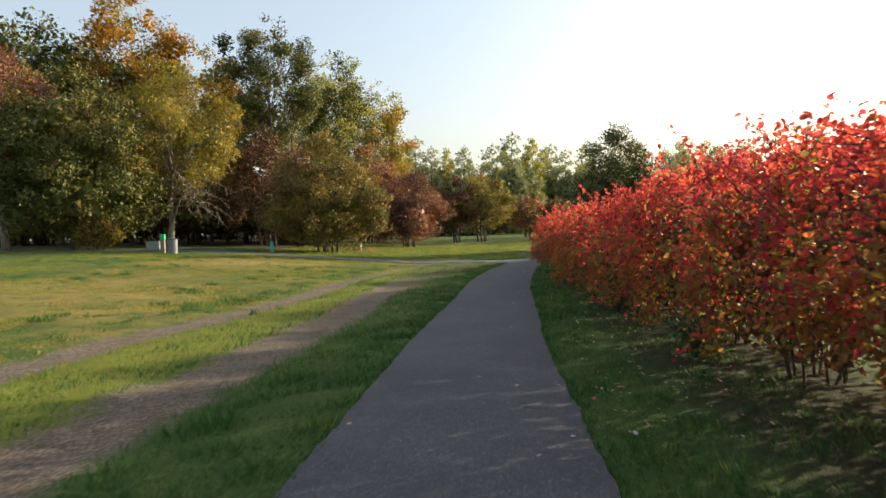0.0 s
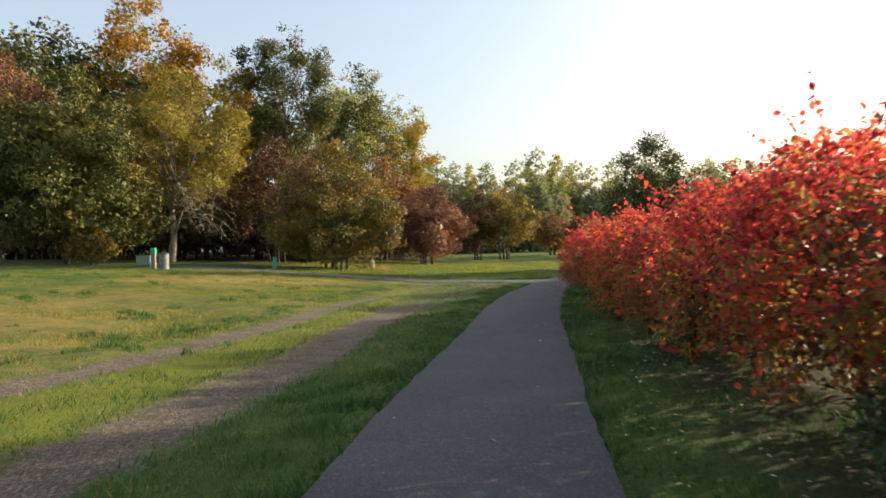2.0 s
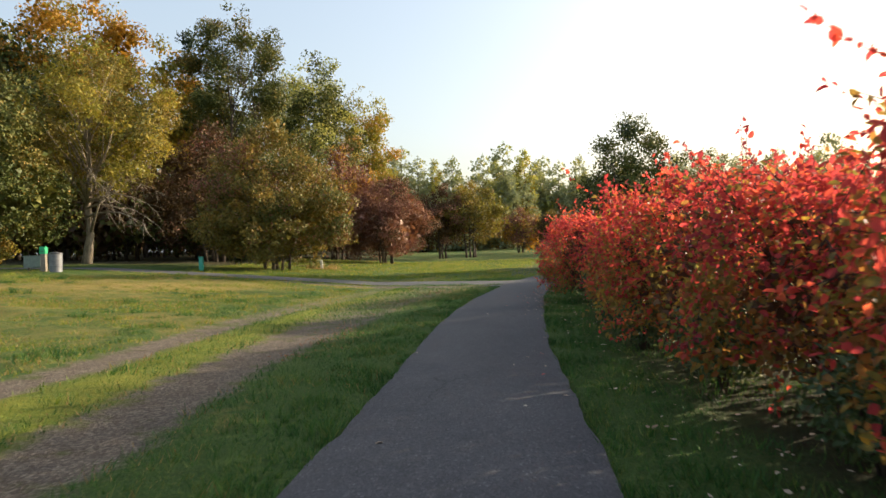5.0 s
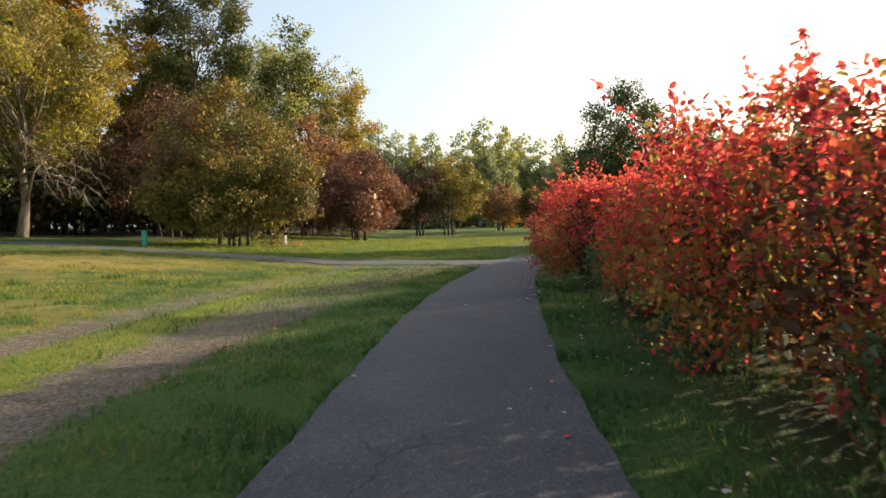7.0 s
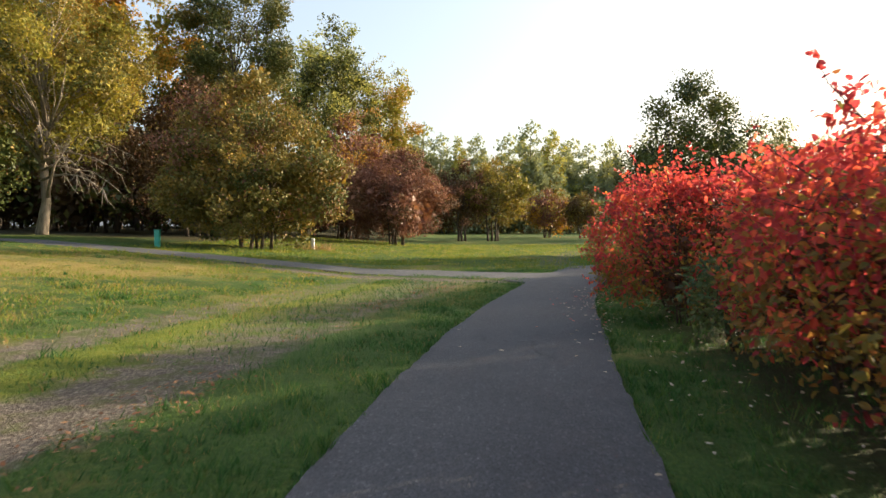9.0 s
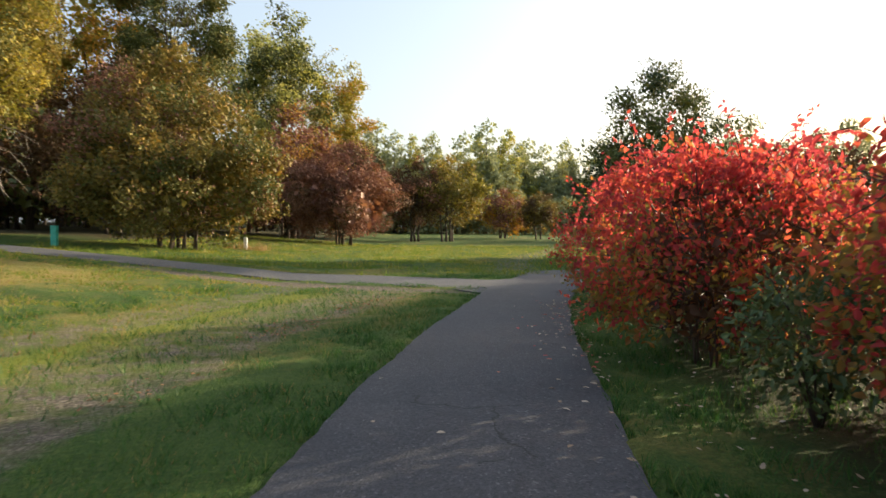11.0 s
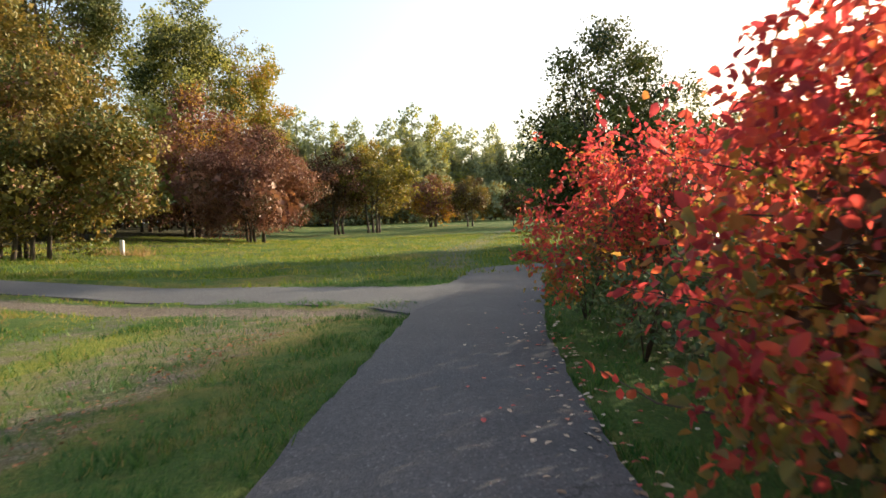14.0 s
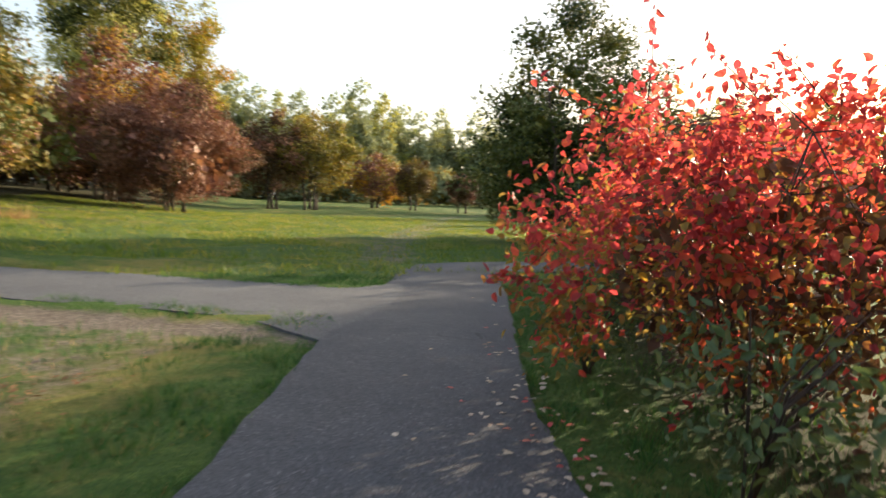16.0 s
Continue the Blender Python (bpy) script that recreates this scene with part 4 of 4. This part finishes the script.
# ---- the red hedge -------------------------------------------------------------
def hedge_bush(x, y, h, rx, ry, seed, n, label, mats=((RED_LEAF, 0.6), (ORANGE_LEAF, 0.4)), leaf=0.071, single=70, sprigs=20, ripe=-0.1, arching=0, ahead=0.25):
    r = np.random.default_rng(seed)
    z0 = float(rise(x, y))
    root = empty("bush", x, y, z0, label, "bush", "red hedge along the path")
    # stems, arching outwards from the foot
    tips = []
    for s in range(11):
        a = 2 * np.pi * (s + r.random()) / 11
        lean_ = 0.35 + 0.6 * r.random()
        top = np.array([math.cos(a) * rx * lean_, math.sin(a) * ry * lean_, h * (0.98 - 0.4 * lean_ + 0.12 * r.random())])
        foot = np.array([math.cos(a) * 0.28, math.sin(a) * 0.28, -0.1])
        pts = [foot + (top - foot) * np.array([t ** 1.5, t ** 1.5, t]) + np.append(r.normal(0, 0.03, 2), 0) * (t > 0) for t in np.linspace(0, 1, 7)]
        v, f = tube(pts, [0.017, 0.015, 0.013, 0.011, 0.009, 0.007, 0.003], 5)
        for k in range(1, 7):
            for _ in range(4):
                e = pts[k] + np.array([math.cos(a), math.sin(a), 0.15]) * 0.3 * r.random() + r.normal(0, 0.24, 3)
                e[2] = max(e[2], 0.2)
                tube([pts[k], (pts[k] + e) / 2 + r.normal(0, 0.03, 3), e], [0.007, 0.005, 0.002], 3, v, f)
        tips.append(pts)
        part("stem", mesh_from("bush_stem", v, f, TWIG, True), root)
    # clumps over an open dome
    nc = 230
    u = r.random(nc)
    ang = r.random(nc) * 2 * np.pi
    zc = 0.17 + 0.73 * u ** 0.85
    prof = np.interp(zc, [0.1, 0.35, 0.6, 0.8, 0.95], [0.78, 0.98, 1.0, 0.8, 0.45])
    rad = np.where(r.random(nc) < 0.72, 0.82 + 0.16 * r.random(nc), 0.3 + 0.5 * r.random(nc)) * prof
    wob = 1 + 0.16 * np.sin(ang * 3 + seed) + 0.1 * np.sin(ang * 5 + 2 * seed)
    cen = np.stack([np.cos(ang) * rad * rx * wob, np.sin(ang) * rad * ry * wob, zc * h], 1)
    rc = 0.15 + 0.19 * r.random(nc)
    pick = r.integers(0, nc, n)
    d = unit(r.normal(size=(n, 3)))
    pos = cen[pick] + d * (rc[pick] * (0.35 + 0.75 * r.random(n)))[:, None]
    # thin upright sprigs above the dome, and arching ones towards the path
    sp_pos = []
    for k in range(sprigs + 6 + arching):
        if k >= sprigs + 6:          # long sprigs leaning out high over the path
            c = cen[r.choice(np.where((cen[:, 0] < 0.1 * rx) & (zc > 0.55))[0] if ahead < 0.5 else np.where((cen[:, 1] > 0.3 * ry) & (cen[:, 0] < 0) & (zc > 0.2))[0])]
            e = c + np.array([-0.35 - 0.3 * r.random(), r.normal(ahead, 0.25), (0.25 + 0.45 * r.random()) * (1 if c[2] > 0.5 * h else 0.2)])
        elif k < sprigs:
            c = cen[r.choice(np.where(zc > 0.66)[0])]
            e = c + np.array([r.normal(0, 0.26), r.normal(0, 0.26), 0.22 + 0.5 * r.random() ** 1.4])
        else:
            c = cen[r.choice(np.where((cen[:, 0] < -0.3 * rx) & (zc < 0.7))[0])]
            e = c + np.array([-0.2 - 0.3 * r.random(), r.normal(0, 0.2), r.normal(-0.05, 0.18)])
        m_ = (c + e) / 2 + r.normal(0, 0.04, 3)
        v, f = tube([c, m_, e], [0.006, 0.005, 0.002], 4)
        part("sprig", mesh_from("bush_sprig", v, f, TWIG, True), root)
        for t in np.linspace(0.2, 1.0, 17):
            sp_pos.append((c * (1 - t) ** 2 + m_ * 2 * t * (1 - t) + e * t * t) + r.normal(0, 0.015, 3))
    sp_pos = np.array(sp_pos)
    pos = np.concatenate([pos, sp_pos])
    d = np.concatenate([d, unit(r.normal(size=(len(sp_pos), 3)) + np.array([0, 0, 0.4]))])
    pos[:, 2] = np.maximum(pos[:, 2], 0.12)
    total = len(pos)
    size = leaf * (0.6 + 0.75 * r.random(total))
    hi = pos[:, 2] / h
    red = r.random(total) < np.clip(ripe + 1.48 * (hi - 0.15) + 0.28 * np.sin(pos[:, 1] * 2.3 + pos[:, 0] * 1.7 + seed), 0.1, 0.97)
    red[n:] |= r.random(total - n) < 0.8
    outw = unit(d * 0.7 + unit(pos - np.array([0, 0, h * 0.45])) * 0.6)
    for sel, m in ((red, mats[0][0]), (~red, mats[1][0])):
        v, f = leaf_arrays(r, pos[sel], size[sel], outw[sel], ovate=True, width=0.62, droop=0.25, face=0.5)
        tagged(part("foliage", mesh_np("bush_foliage", v, f, m), root), kind="stuff")
    # large brown leaves that put the bush's inner shade into colour and block see-through
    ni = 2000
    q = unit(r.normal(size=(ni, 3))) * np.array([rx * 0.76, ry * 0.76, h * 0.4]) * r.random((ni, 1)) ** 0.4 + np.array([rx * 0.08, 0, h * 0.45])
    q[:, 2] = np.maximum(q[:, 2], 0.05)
    # low ones towards the back, added to keep sun off the ground
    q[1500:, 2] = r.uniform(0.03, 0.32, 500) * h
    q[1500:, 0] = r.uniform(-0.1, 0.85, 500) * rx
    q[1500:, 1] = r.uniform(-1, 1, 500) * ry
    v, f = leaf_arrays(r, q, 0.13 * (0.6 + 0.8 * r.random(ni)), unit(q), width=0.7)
    tagged(part("inner_foliage", mesh_np("bush_inner", v, f, INNER_SHADE_LEAF), root, "brown inner leaves coloured dark for the bush's inner shade"), kind="stuff")
    # single leaves on the side towards the path
    for i in range(single):
        c = cen[r.choice(np.where(cen[:, 0] < 0)[0])]
        p = c + np.array([-0.12 - 0.1 * r.random(), r.normal(0, 0.12), r.normal(0, 0.12)])
        lf = part("leaf", LEAF_RED if r.random() < 0.2 + 0.8 * p[2] / h else LEAF_ORANGE, root)
        k = float(leaf * (0.9 + 0.6 * r.random()))
        lf.matrix_basis = Matrix.Translation(p) @ Euler(r.normal(0, 0.9, 3)).to_matrix().to_4x4() @ Matrix.Diagonal((k, k, k, 1))
    return root


def single_leaf(name, mat, width=0.6, curl=0.12):
    w = width / 2
    v = [(0, 0, 0), (0.2, -w * 0.75, 0.04), (0.5, -w, 0.07), (0.8, -w * 0.6, 0.02), (1, 0, -curl), (0.8, w * 0.6, 0.02), (0.5, w, 0.07), (0.2, w * 0.75, 0.04), (0.5, 0, 0.0)]
    f = [(0, 1, 2, 8), (8, 2, 3, 4), (8, 4, 5, 6), (0, 8, 6, 7)]
    return mesh_from(name, v, f, mat, True)


LEAF_RED = single_leaf("leaf_red", RED_LEAF)
LEAF_ORANGE = single_leaf("leaf_orange", ORANGE_LEAF)
RED_LABEL = "red-leaved bush with orange lower leaves beside the path"
for i, (bx, by, bh, brx, bry) in enumerate((
        (3.9, -1.4, 2.7, 1.5, 1.6), (3.95, 1.5, 2.8, 1.5, 1.6), (4.1, 4.4, 2.8, 1.5, 1.6), (4.2, 7.2, 2.85, 1.65, 1.7), (4.3, 10.0, 2.9, 1.6, 1.6),
        (4.5, 12.9, 2.8, 1.55, 1.6), (4.75, 15.6, 2.4, 1.35, 1.4), (4.7, 18.3, 2.8, 1.6, 1.6), (5.0, 21.0, 2.55, 1.45, 1.5), (5.5, 23.5, 2.5, 1.45, 1.45),
        (6.95, 25.5, 2.4, 1.35, 1.3), (5.5, 28.0, 2.6, 1.55, 1.45), (6.9, 33.4, 2.65, 1.8, 1.75), (7.6, 30.4, 2.2, 1.3, 1.3), (8.3, 36.6, 2.3, 1.4, 1.4),
        # two unseen bushes behind the others, added to shade the path junction
        (9.6, 38.9, 2.3, 1.3, 1.3), (11.6, 40.9, 2.4, 1.4, 1.2))):
    hedge_bush(bx, by, bh, brx, bry, 100 + i, 4500 if by < 2 or bx > 7.5 else 11000 if by > 25 else 9200, RED_LABEL, single=60 if by > 4 else 0,
               ripe=-0.05 if by == 28.0 else -0.1, arching=16 if by == 28.0 else 12 if by in (4.4, 7.2) else 3, ahead=0.75 if by == 28.0 else 0.25)


def green_shrub(x, y, h, w, seed, n=1500):
    r = np.random.default_rng(seed)
    root = empty("shrub", x, y, float(rise(x, y)), "dark green leafy shrub growing among the red bushes", "shrub", "green shrubs in the hedge")
    for s in range(9):
        a = r.random() * 6.28
        top = np.array([math.cos(a) * w * 0.45, math.sin(a) * w * 0.45, h * (0.6 + 0.4 * r.random())])
        v, f = tube([np.array([0, 0, -0.08]), top * np.array([0.35, 0.35, 0.6]), top], [0.012, 0.009, 0.003], 5)
        part("stem", mesh_from("shrub_stem", v, f, TWIG, True), root)
    d = unit(r.normal(size=(n, 3)))
    pos = d * np.array([w * 0.5, w * 0.5, h * 0.42]) * (0.45 + 0.6 * r.random((n, 1))) + np.array([0, 0, h * 0.52])
    pos[:, 2] = np.maximum(pos[:, 2], 0.1)
    v, f = leaf_arrays(r, pos, 0.072 * (0.6 + 0.8 * r.random(n)), d, ovate=True, width=0.5, droop=0.2)
    tagged(part("foliage", mesh_np("shrub_foliage", v, f, SHRUB_LEAF), root), kind="stuff")


for i, (x, y, h, w, n) in enumerate(((3.4, 8.6, 0.8, 0.8, 700), (3.9, 14.3, 1.0, 1.0, 1000), (4.0, 16.9, 1.15, 1.1, 1200), (4.1, 19.9, 0.8, 0.9, 800), (5.1, 25.6, 1.4, 1.3, 1900),
                                     (5.8, 30.4, 1.5, 1.8, 2300), (5.6, 32.0, 1.2, 1.1, 420), (6.0, 34.6, 1.1, 1.0, 600))):
    green_shrub(x, y, h, w, 200 + i, n)

# ---- bins and posts beside the field ---------------------------------------------
def box_mesh(name, sx, sy, sz, mat, bevel=0.01, z=0.0):
    bm = bmesh.new()
    bmesh.ops.create_cube(bm, size=1.0, matrix=Matrix.Translation((0, 0, z + sz / 2)) @ Matrix.Diagonal((sx, sy, sz, 1)))
    bmesh.ops.bevel(bm, geom=bm.edges[:], offset=bevel, segments=2, affect="EDGES", clamp_overlap=True)
    me = bpy.data.meshes.new(name)
    bm.to_mesh(me)
    bm.free()
    me.materials.append(mat)
    return me


def turned(name, rings, mat, segs=24):
    """A round body from rings of (radius, height)."""
    v, f = [], []
    for r_, z in rings:
        v += [(r_ * math.cos(2 * math.pi * s / segs), r_ * math.sin(2 * math.pi * s / segs), z) for s in range(segs)]
    for i in range(len(rings) - 1):
        for s in range(segs):
            q = (s + 1) % segs
            f.append((i * segs + s, i * segs + q, (i + 1) * segs + q, (i + 1) * segs + s))
    f.append(tuple(reversed(range(segs))))
    f.append(tuple((len(rings) - 1) * segs + s for s in range(segs)))
    return mesh_from(name, v, f, mat)


def stand(name, x, y, label, category):
    return empty(name, x, y, float(rise(x, y)), label, category)


o = stand("dispenser_post", -18.1, 41.5, "brown-grey post with a bright green bag dispenser on top", "post")
part("post", box_mesh("post", 0.24, 0.2, 0.98, GREY_POST, 0.015, -0.1), o)
box = part("dispenser", box_mesh("dispenser", 0.28, 0.25, 0.36, GREEN_PAINT, 0.02, 0.86), o, "bright green metal dispenser box")
part("slot", box_mesh("slot", 0.16, 0.02, 0.03, DARK_PLASTIC, 0.004, 0.98), box, "dark dispensing slot").location.y = -0.13
o = stand("litter_bin", -17.3, 41.1, "round galvanised litter bin beside the green post", "litter bin")
part("body", turned("bin_body", [(0.25, -0.05), (0.28, 0.02), (0.285, 0.3), (0.295, 0.31), (0.295, 0.34), (0.285, 0.35), (0.3, 0.86), (0.315, 0.88), (0.315, 0.91), (0.28, 0.91)], GALVANISED), o)
part("lid", turned("bin_lid", [(0.31, 0.915), (0.31, 0.94), (0.2, 0.98), (0.06, 1.0)], DARK_PLASTIC), o, "dark shallow lid")
o = stand("notice_box", -19.1, 42.4, "low grey-green box on two short legs", "box")
part("panel", box_mesh("panel", 0.85, 0.45, 0.55, GREY_BOX, 0.02, 0.18), o)
part("lid", box_mesh("lid", 0.9, 0.5, 0.04, GREY_BOX, 0.01, 0.73), o)
for dx in (-0.3, 0.3):
    lg = part("leg", box_mesh("leg", 0.08, 0.08, 0.28, GREY_POST, 0.006, -0.1), o)
    lg.location.x = dx
o = stand("marker_post", -12.75, 47.8, "teal painted marker post at the lane's edge", "post")
part("post", box_mesh("post", 0.24, 0.2, 0.84, TEAL_PAINT, 0.02, -0.05), o)
part("cap", box_mesh("cap", 0.27, 0.23, 0.04, TEAL_PAINT, 0.012, 0.79), o)
o = stand("white_post", -7.2, 56.3, "short white marker post in the dry grass", "post")
part("post", box_mesh("post", 0.17, 0.17, 0.75, WHITE_PAINT, 0.02, -0.05), o)

# ---- grass -----------------------------------------------------------------------
def grass(name, x0, x1, y0, y1, density, height, width, mat, seed, label, keep=None):
    r = np.random.default_rng(seed)
    n = int((x1 - x0) * (y1 - y0) * density)
    x, y = r.uniform(x0, x1, n), r.uniform(y0, y1, n)
    # gather blades into tufts
    tx, ty = np.round(x / 0.16) * 0.16, np.round(y / 0.16) * 0.16
    x, y = x * 0.6 + tx * 0.4 + 0.05 * np.sin(ty * 31), y * 0.6 + ty * 0.4 + 0.05 * np.sin(tx * 37)
    ok = ~on_paving(x, y, -0.05) & (r.random(n) > np.maximum(rut_mask(x, y) * 1.55, 0.8 * moss_mask(x, y)))
    side = x - right_edge(y)
    under = (side > 1.0) & (side < 3.9) & (y < 37)
    ok &= ~(under & (r.random(n) < 0.5))
    da = near_line(x, y, RUT_A)
    ok &= ~((np.abs(da - 1.15) < 0.45) & (x > -3.4 + (y - 6) * 0.11) & (r.random(n) < 0.62) & (y > 14) & (y < 36))
    if keep is not None:
        ok &= keep(x, y)
    x, y = x[ok], y[ok]
    n = len(x)
    z = rise(x, y) - 0.03
    clump = 0.45 + 1.5 * np.abs(np.sin(x * 2.9 + 2 * np.sin(y * 1.3)) * np.sin(y * 3.3 + 2 * np.sin(x * 1.7))) ** 1.5
    hgt = height * (0.5 + 0.8 * r.random(n)) * clump + 0.03
    a = r.random(n) * 2 * np.pi
    lean_ = hgt * (0.25 + 0.6 * r.random(n))
    b = r.random(n) * 2 * np.pi
    w = width * (0.7 + 0.6 * r.random(n)) * 0.5
    base = np.stack([x, y, z], 1)
    off = np.stack([np.cos(a) * w, np.sin(a) * w, np.zeros(n)], 1)
    tip = base + np.stack([np.cos(b) * lean_, np.sin(b) * lean_, hgt], 1)
    v = np.stack([base - off, base + off, tip], 1).reshape(-1, 3)
    f = np.arange(3 * n).reshape(-1, 3)
    return tagged(new(name, mesh_np(name, v, f, mat)), label, "grass", kind="stuff")


grass("grass", -5.2, 3.5, 1.0, 22.0, 1050, 0.074, 0.010, BLADE, 1, "short green grass verge beside the path", lambda x, y: (x < left_edge(y)) & (x > left_edge(y) - 4.2))
grass("grass", -3.5, 5.5, 22.0, 42.0, 800, 0.072, 0.011, BLADE, 2, "short green grass verge beside the path", lambda x, y: (x < left_edge(y)) & (x > left_edge(y) - 4.5))
grass("grass", 0.5, 9.5, 1.0, 41.0, 850, 0.07, 0.010, BLADE, 3, "green grass strip between path and hedge", lambda x, y: (x > right_edge(y)) & (x < right_edge(y) + 2.6))
grass("grass", -24, -0.5, 3.0, 46.0, 230, 0.045, 0.018, FIELD_BLADE, 4, "mown green field grass", lambda x, y: x < left_edge(y) - 3.6)
grass("grass", -14, 22, 42.0, 84.0, 70, 0.10, 0.035, FIELD_BLADE, 5, "green grass beyond the lane")
grass("dry_grass", -8.3, -6.0, 55.6, 57.0, 120, 0.4, 0.03, DRY_BLADE, 6, "tall dry grass round the white post")
grass("dry_grass", -16, -2, 8.0, 44.0, 45, 0.06, 0.018, DRY_BLADE, 7, "dry blades in the field grass")

grass("dry_grass", -4.5, 4.5, 13.0, 38.5, 150, 0.05, 0.010, DRY_BLADE, 12, "straw-coloured blades in the verge", lambda x, y: (x < left_edge(y) - 0.1) & (x > left_edge(y) - 4.5) & (np.sin(x * 1.9 + y * 0.7) + np.sin(y * 1.1 - x) > -0.3))
# lush band beyond the far rut, and scattered weedy tufts in the mown field
grass("grass", -12.0, -1.5, 4.0, 34.0, 420, 0.085, 0.014, BLADE, 8, "taller green grass band beside the wheel rut",
      lambda x, y: (near_line(x, y, [(a - 1.25, b) for a, b in RUT_B]) < 0.5) & (np.sin(x * 3.1 + y * 1.3) + np.sin(y * 2.2) > -0.6))
rt = np.random.default_rng(21)
spots = np.stack([rt.uniform(-22, -2, 170), rt.uniform(5, 44, 170), rt.uniform(0.1, 0.34, 170)], 1)
grass("weed_tufts", -22.0, -2.0, 5.0, 44.0, 600, 0.10, 0.02, BLADE, 9, "dark green weedy tufts in the mown field",
      lambda x, y: (np.min(np.hypot(x[:, None] - spots[None, :, 0], (y[:, None] - spots[None, :, 1])) / spots[None, :, 2], axis=1) < 1) & (x < left_edge(y) - 0.4))

# ---- fallen leaves -----------------------------------------------------------------
FALLEN = [single_leaf("fallen_leaf_pale", LITTER_LEAF, 0.55, 0.05), single_leaf("fallen_leaf_red", FALLEN_RED, 0.55, 0.05)]
rl = random.Random(9)
for i in range(290):
    if i < 225:
        y = rl.gauss(31.6, 2.7)
        x = float(right_edge(y)) + 0.18 - abs(rl.gauss(0, 0.40))
    else:
        y = rl.uniform(4, 40)
        x = float(right_edge(y)) + rl.gauss(0.1, 0.55) if rl.random() < 0.7 else rl.uniform(float(left_edge(y)), float(right_edge(y)))
    t = (x - float(left_edge(y))) / float(right_edge(y) - left_edge(y))
    z = float(rise(x, y)) + (0.012 + 0.025 * (1 - (2 * t - 1) ** 2) if 0 < t < 1 else 0.03) + 0.004
    lf = new("fallen_leaf", FALLEN[0 if rl.random() < 0.7 else 1])
    k = rl.uniform(0.05, 0.085)
    lf.matrix_world = Matrix.Translation((x, y, z)) @ Euler((rl.gauss(0, 0.12), rl.gauss(0, 0.12), rl.uniform(0, 6.28))).to_matrix().to_4x4() @ Matrix.Diagonal((k, k, k, 1))
    tagged(lf, "curled fallen leaf lying by the path edge", "leaf", "fallen leaves on the path")

rg = np.random.default_rng(77)
ly = rg.uniform(5, 37, 620)
lx = right_edge(ly) + rg.uniform(0.25, 2.2, 620)
la = rg.uniform(0, 6.28, 620)
ls = rg.uniform(0.035, 0.065, 620)
lz = rise(lx, ly) + rg.uniform(0.03, 0.06, 620)
ax = np.stack([np.cos(la), np.sin(la), rg.normal(0, 0.18, 620)], 1) * ls[:, None]
sx = np.stack([-np.sin(la), np.cos(la), rg.normal(0, 0.25, 620)], 1) * ls[:, None] * 0.27
o3 = np.stack([lx, ly, lz], 1)
v = np.stack([o3, o3 + ax * 0.3 - sx, o3 + ax * 0.72 - sx * 0.8, o3 + ax, o3 + ax * 0.72 + sx * 0.8, o3 + ax * 0.3 + sx], 1).reshape(-1, 3)
f = (np.array([[0, 1, 2, 3], [0, 3, 4, 5]])[None] + (np.arange(620) * 6)[:, None, None]).reshape(-1, 4)
tagged(new("leaf_litter", mesh_np("leaf_litter", v, f, LITTER_LEAF)), "pale and brown leaf litter in the grass under the hedge", "leaf litter", kind="stuff")

# rust-brown leaves gathered along the edge of the near rut
nb = 1500
by_ = rg.uniform(20, 36.5, nb)
bx_ = np.interp(by_, [b for a, b in RUT_A], [a for a, b in RUT_A]) + 0.75 + rg.normal(0, 0.28, nb)
keep = np.sin(by_ * 1.7) + np.sin(by_ * 0.6 + 1) + rg.normal(0, 0.5, nb) > 0.1
bx_, by_ = bx_[keep], by_[keep]
nb = len(bx_)
la = rg.uniform(0, 6.28, nb)
ls = rg.uniform(0.035, 0.07, nb)
o3 = np.stack([bx_, by_, rise(bx_, by_) + rg.uniform(0.0, 0.05, nb)], 1)
ax = np.stack([np.cos(la), np.sin(la), rg.normal(0, 0.2, nb)], 1) * ls[:, None]
sx = np.stack([-np.sin(la), np.cos(la), rg.normal(0, 0.3, nb)], 1) * ls[:, None] * 0.3
v = np.stack([o3, o3 + ax * 0.5 - sx, o3 + ax, o3 + ax * 0.5 + sx], 1).reshape(-1, 3)
f = (np.array([[0, 1, 2], [0, 2, 3]])[None] + (np.arange(nb) * 4)[:, None, None]).reshape(-1, 3)
tagged(new("leaf_litter", mesh_np("brown_litter", v, f, BROWN_LITTER)), "rust-brown dead leaves along the wheel rut", "leaf litter", kind="stuff")
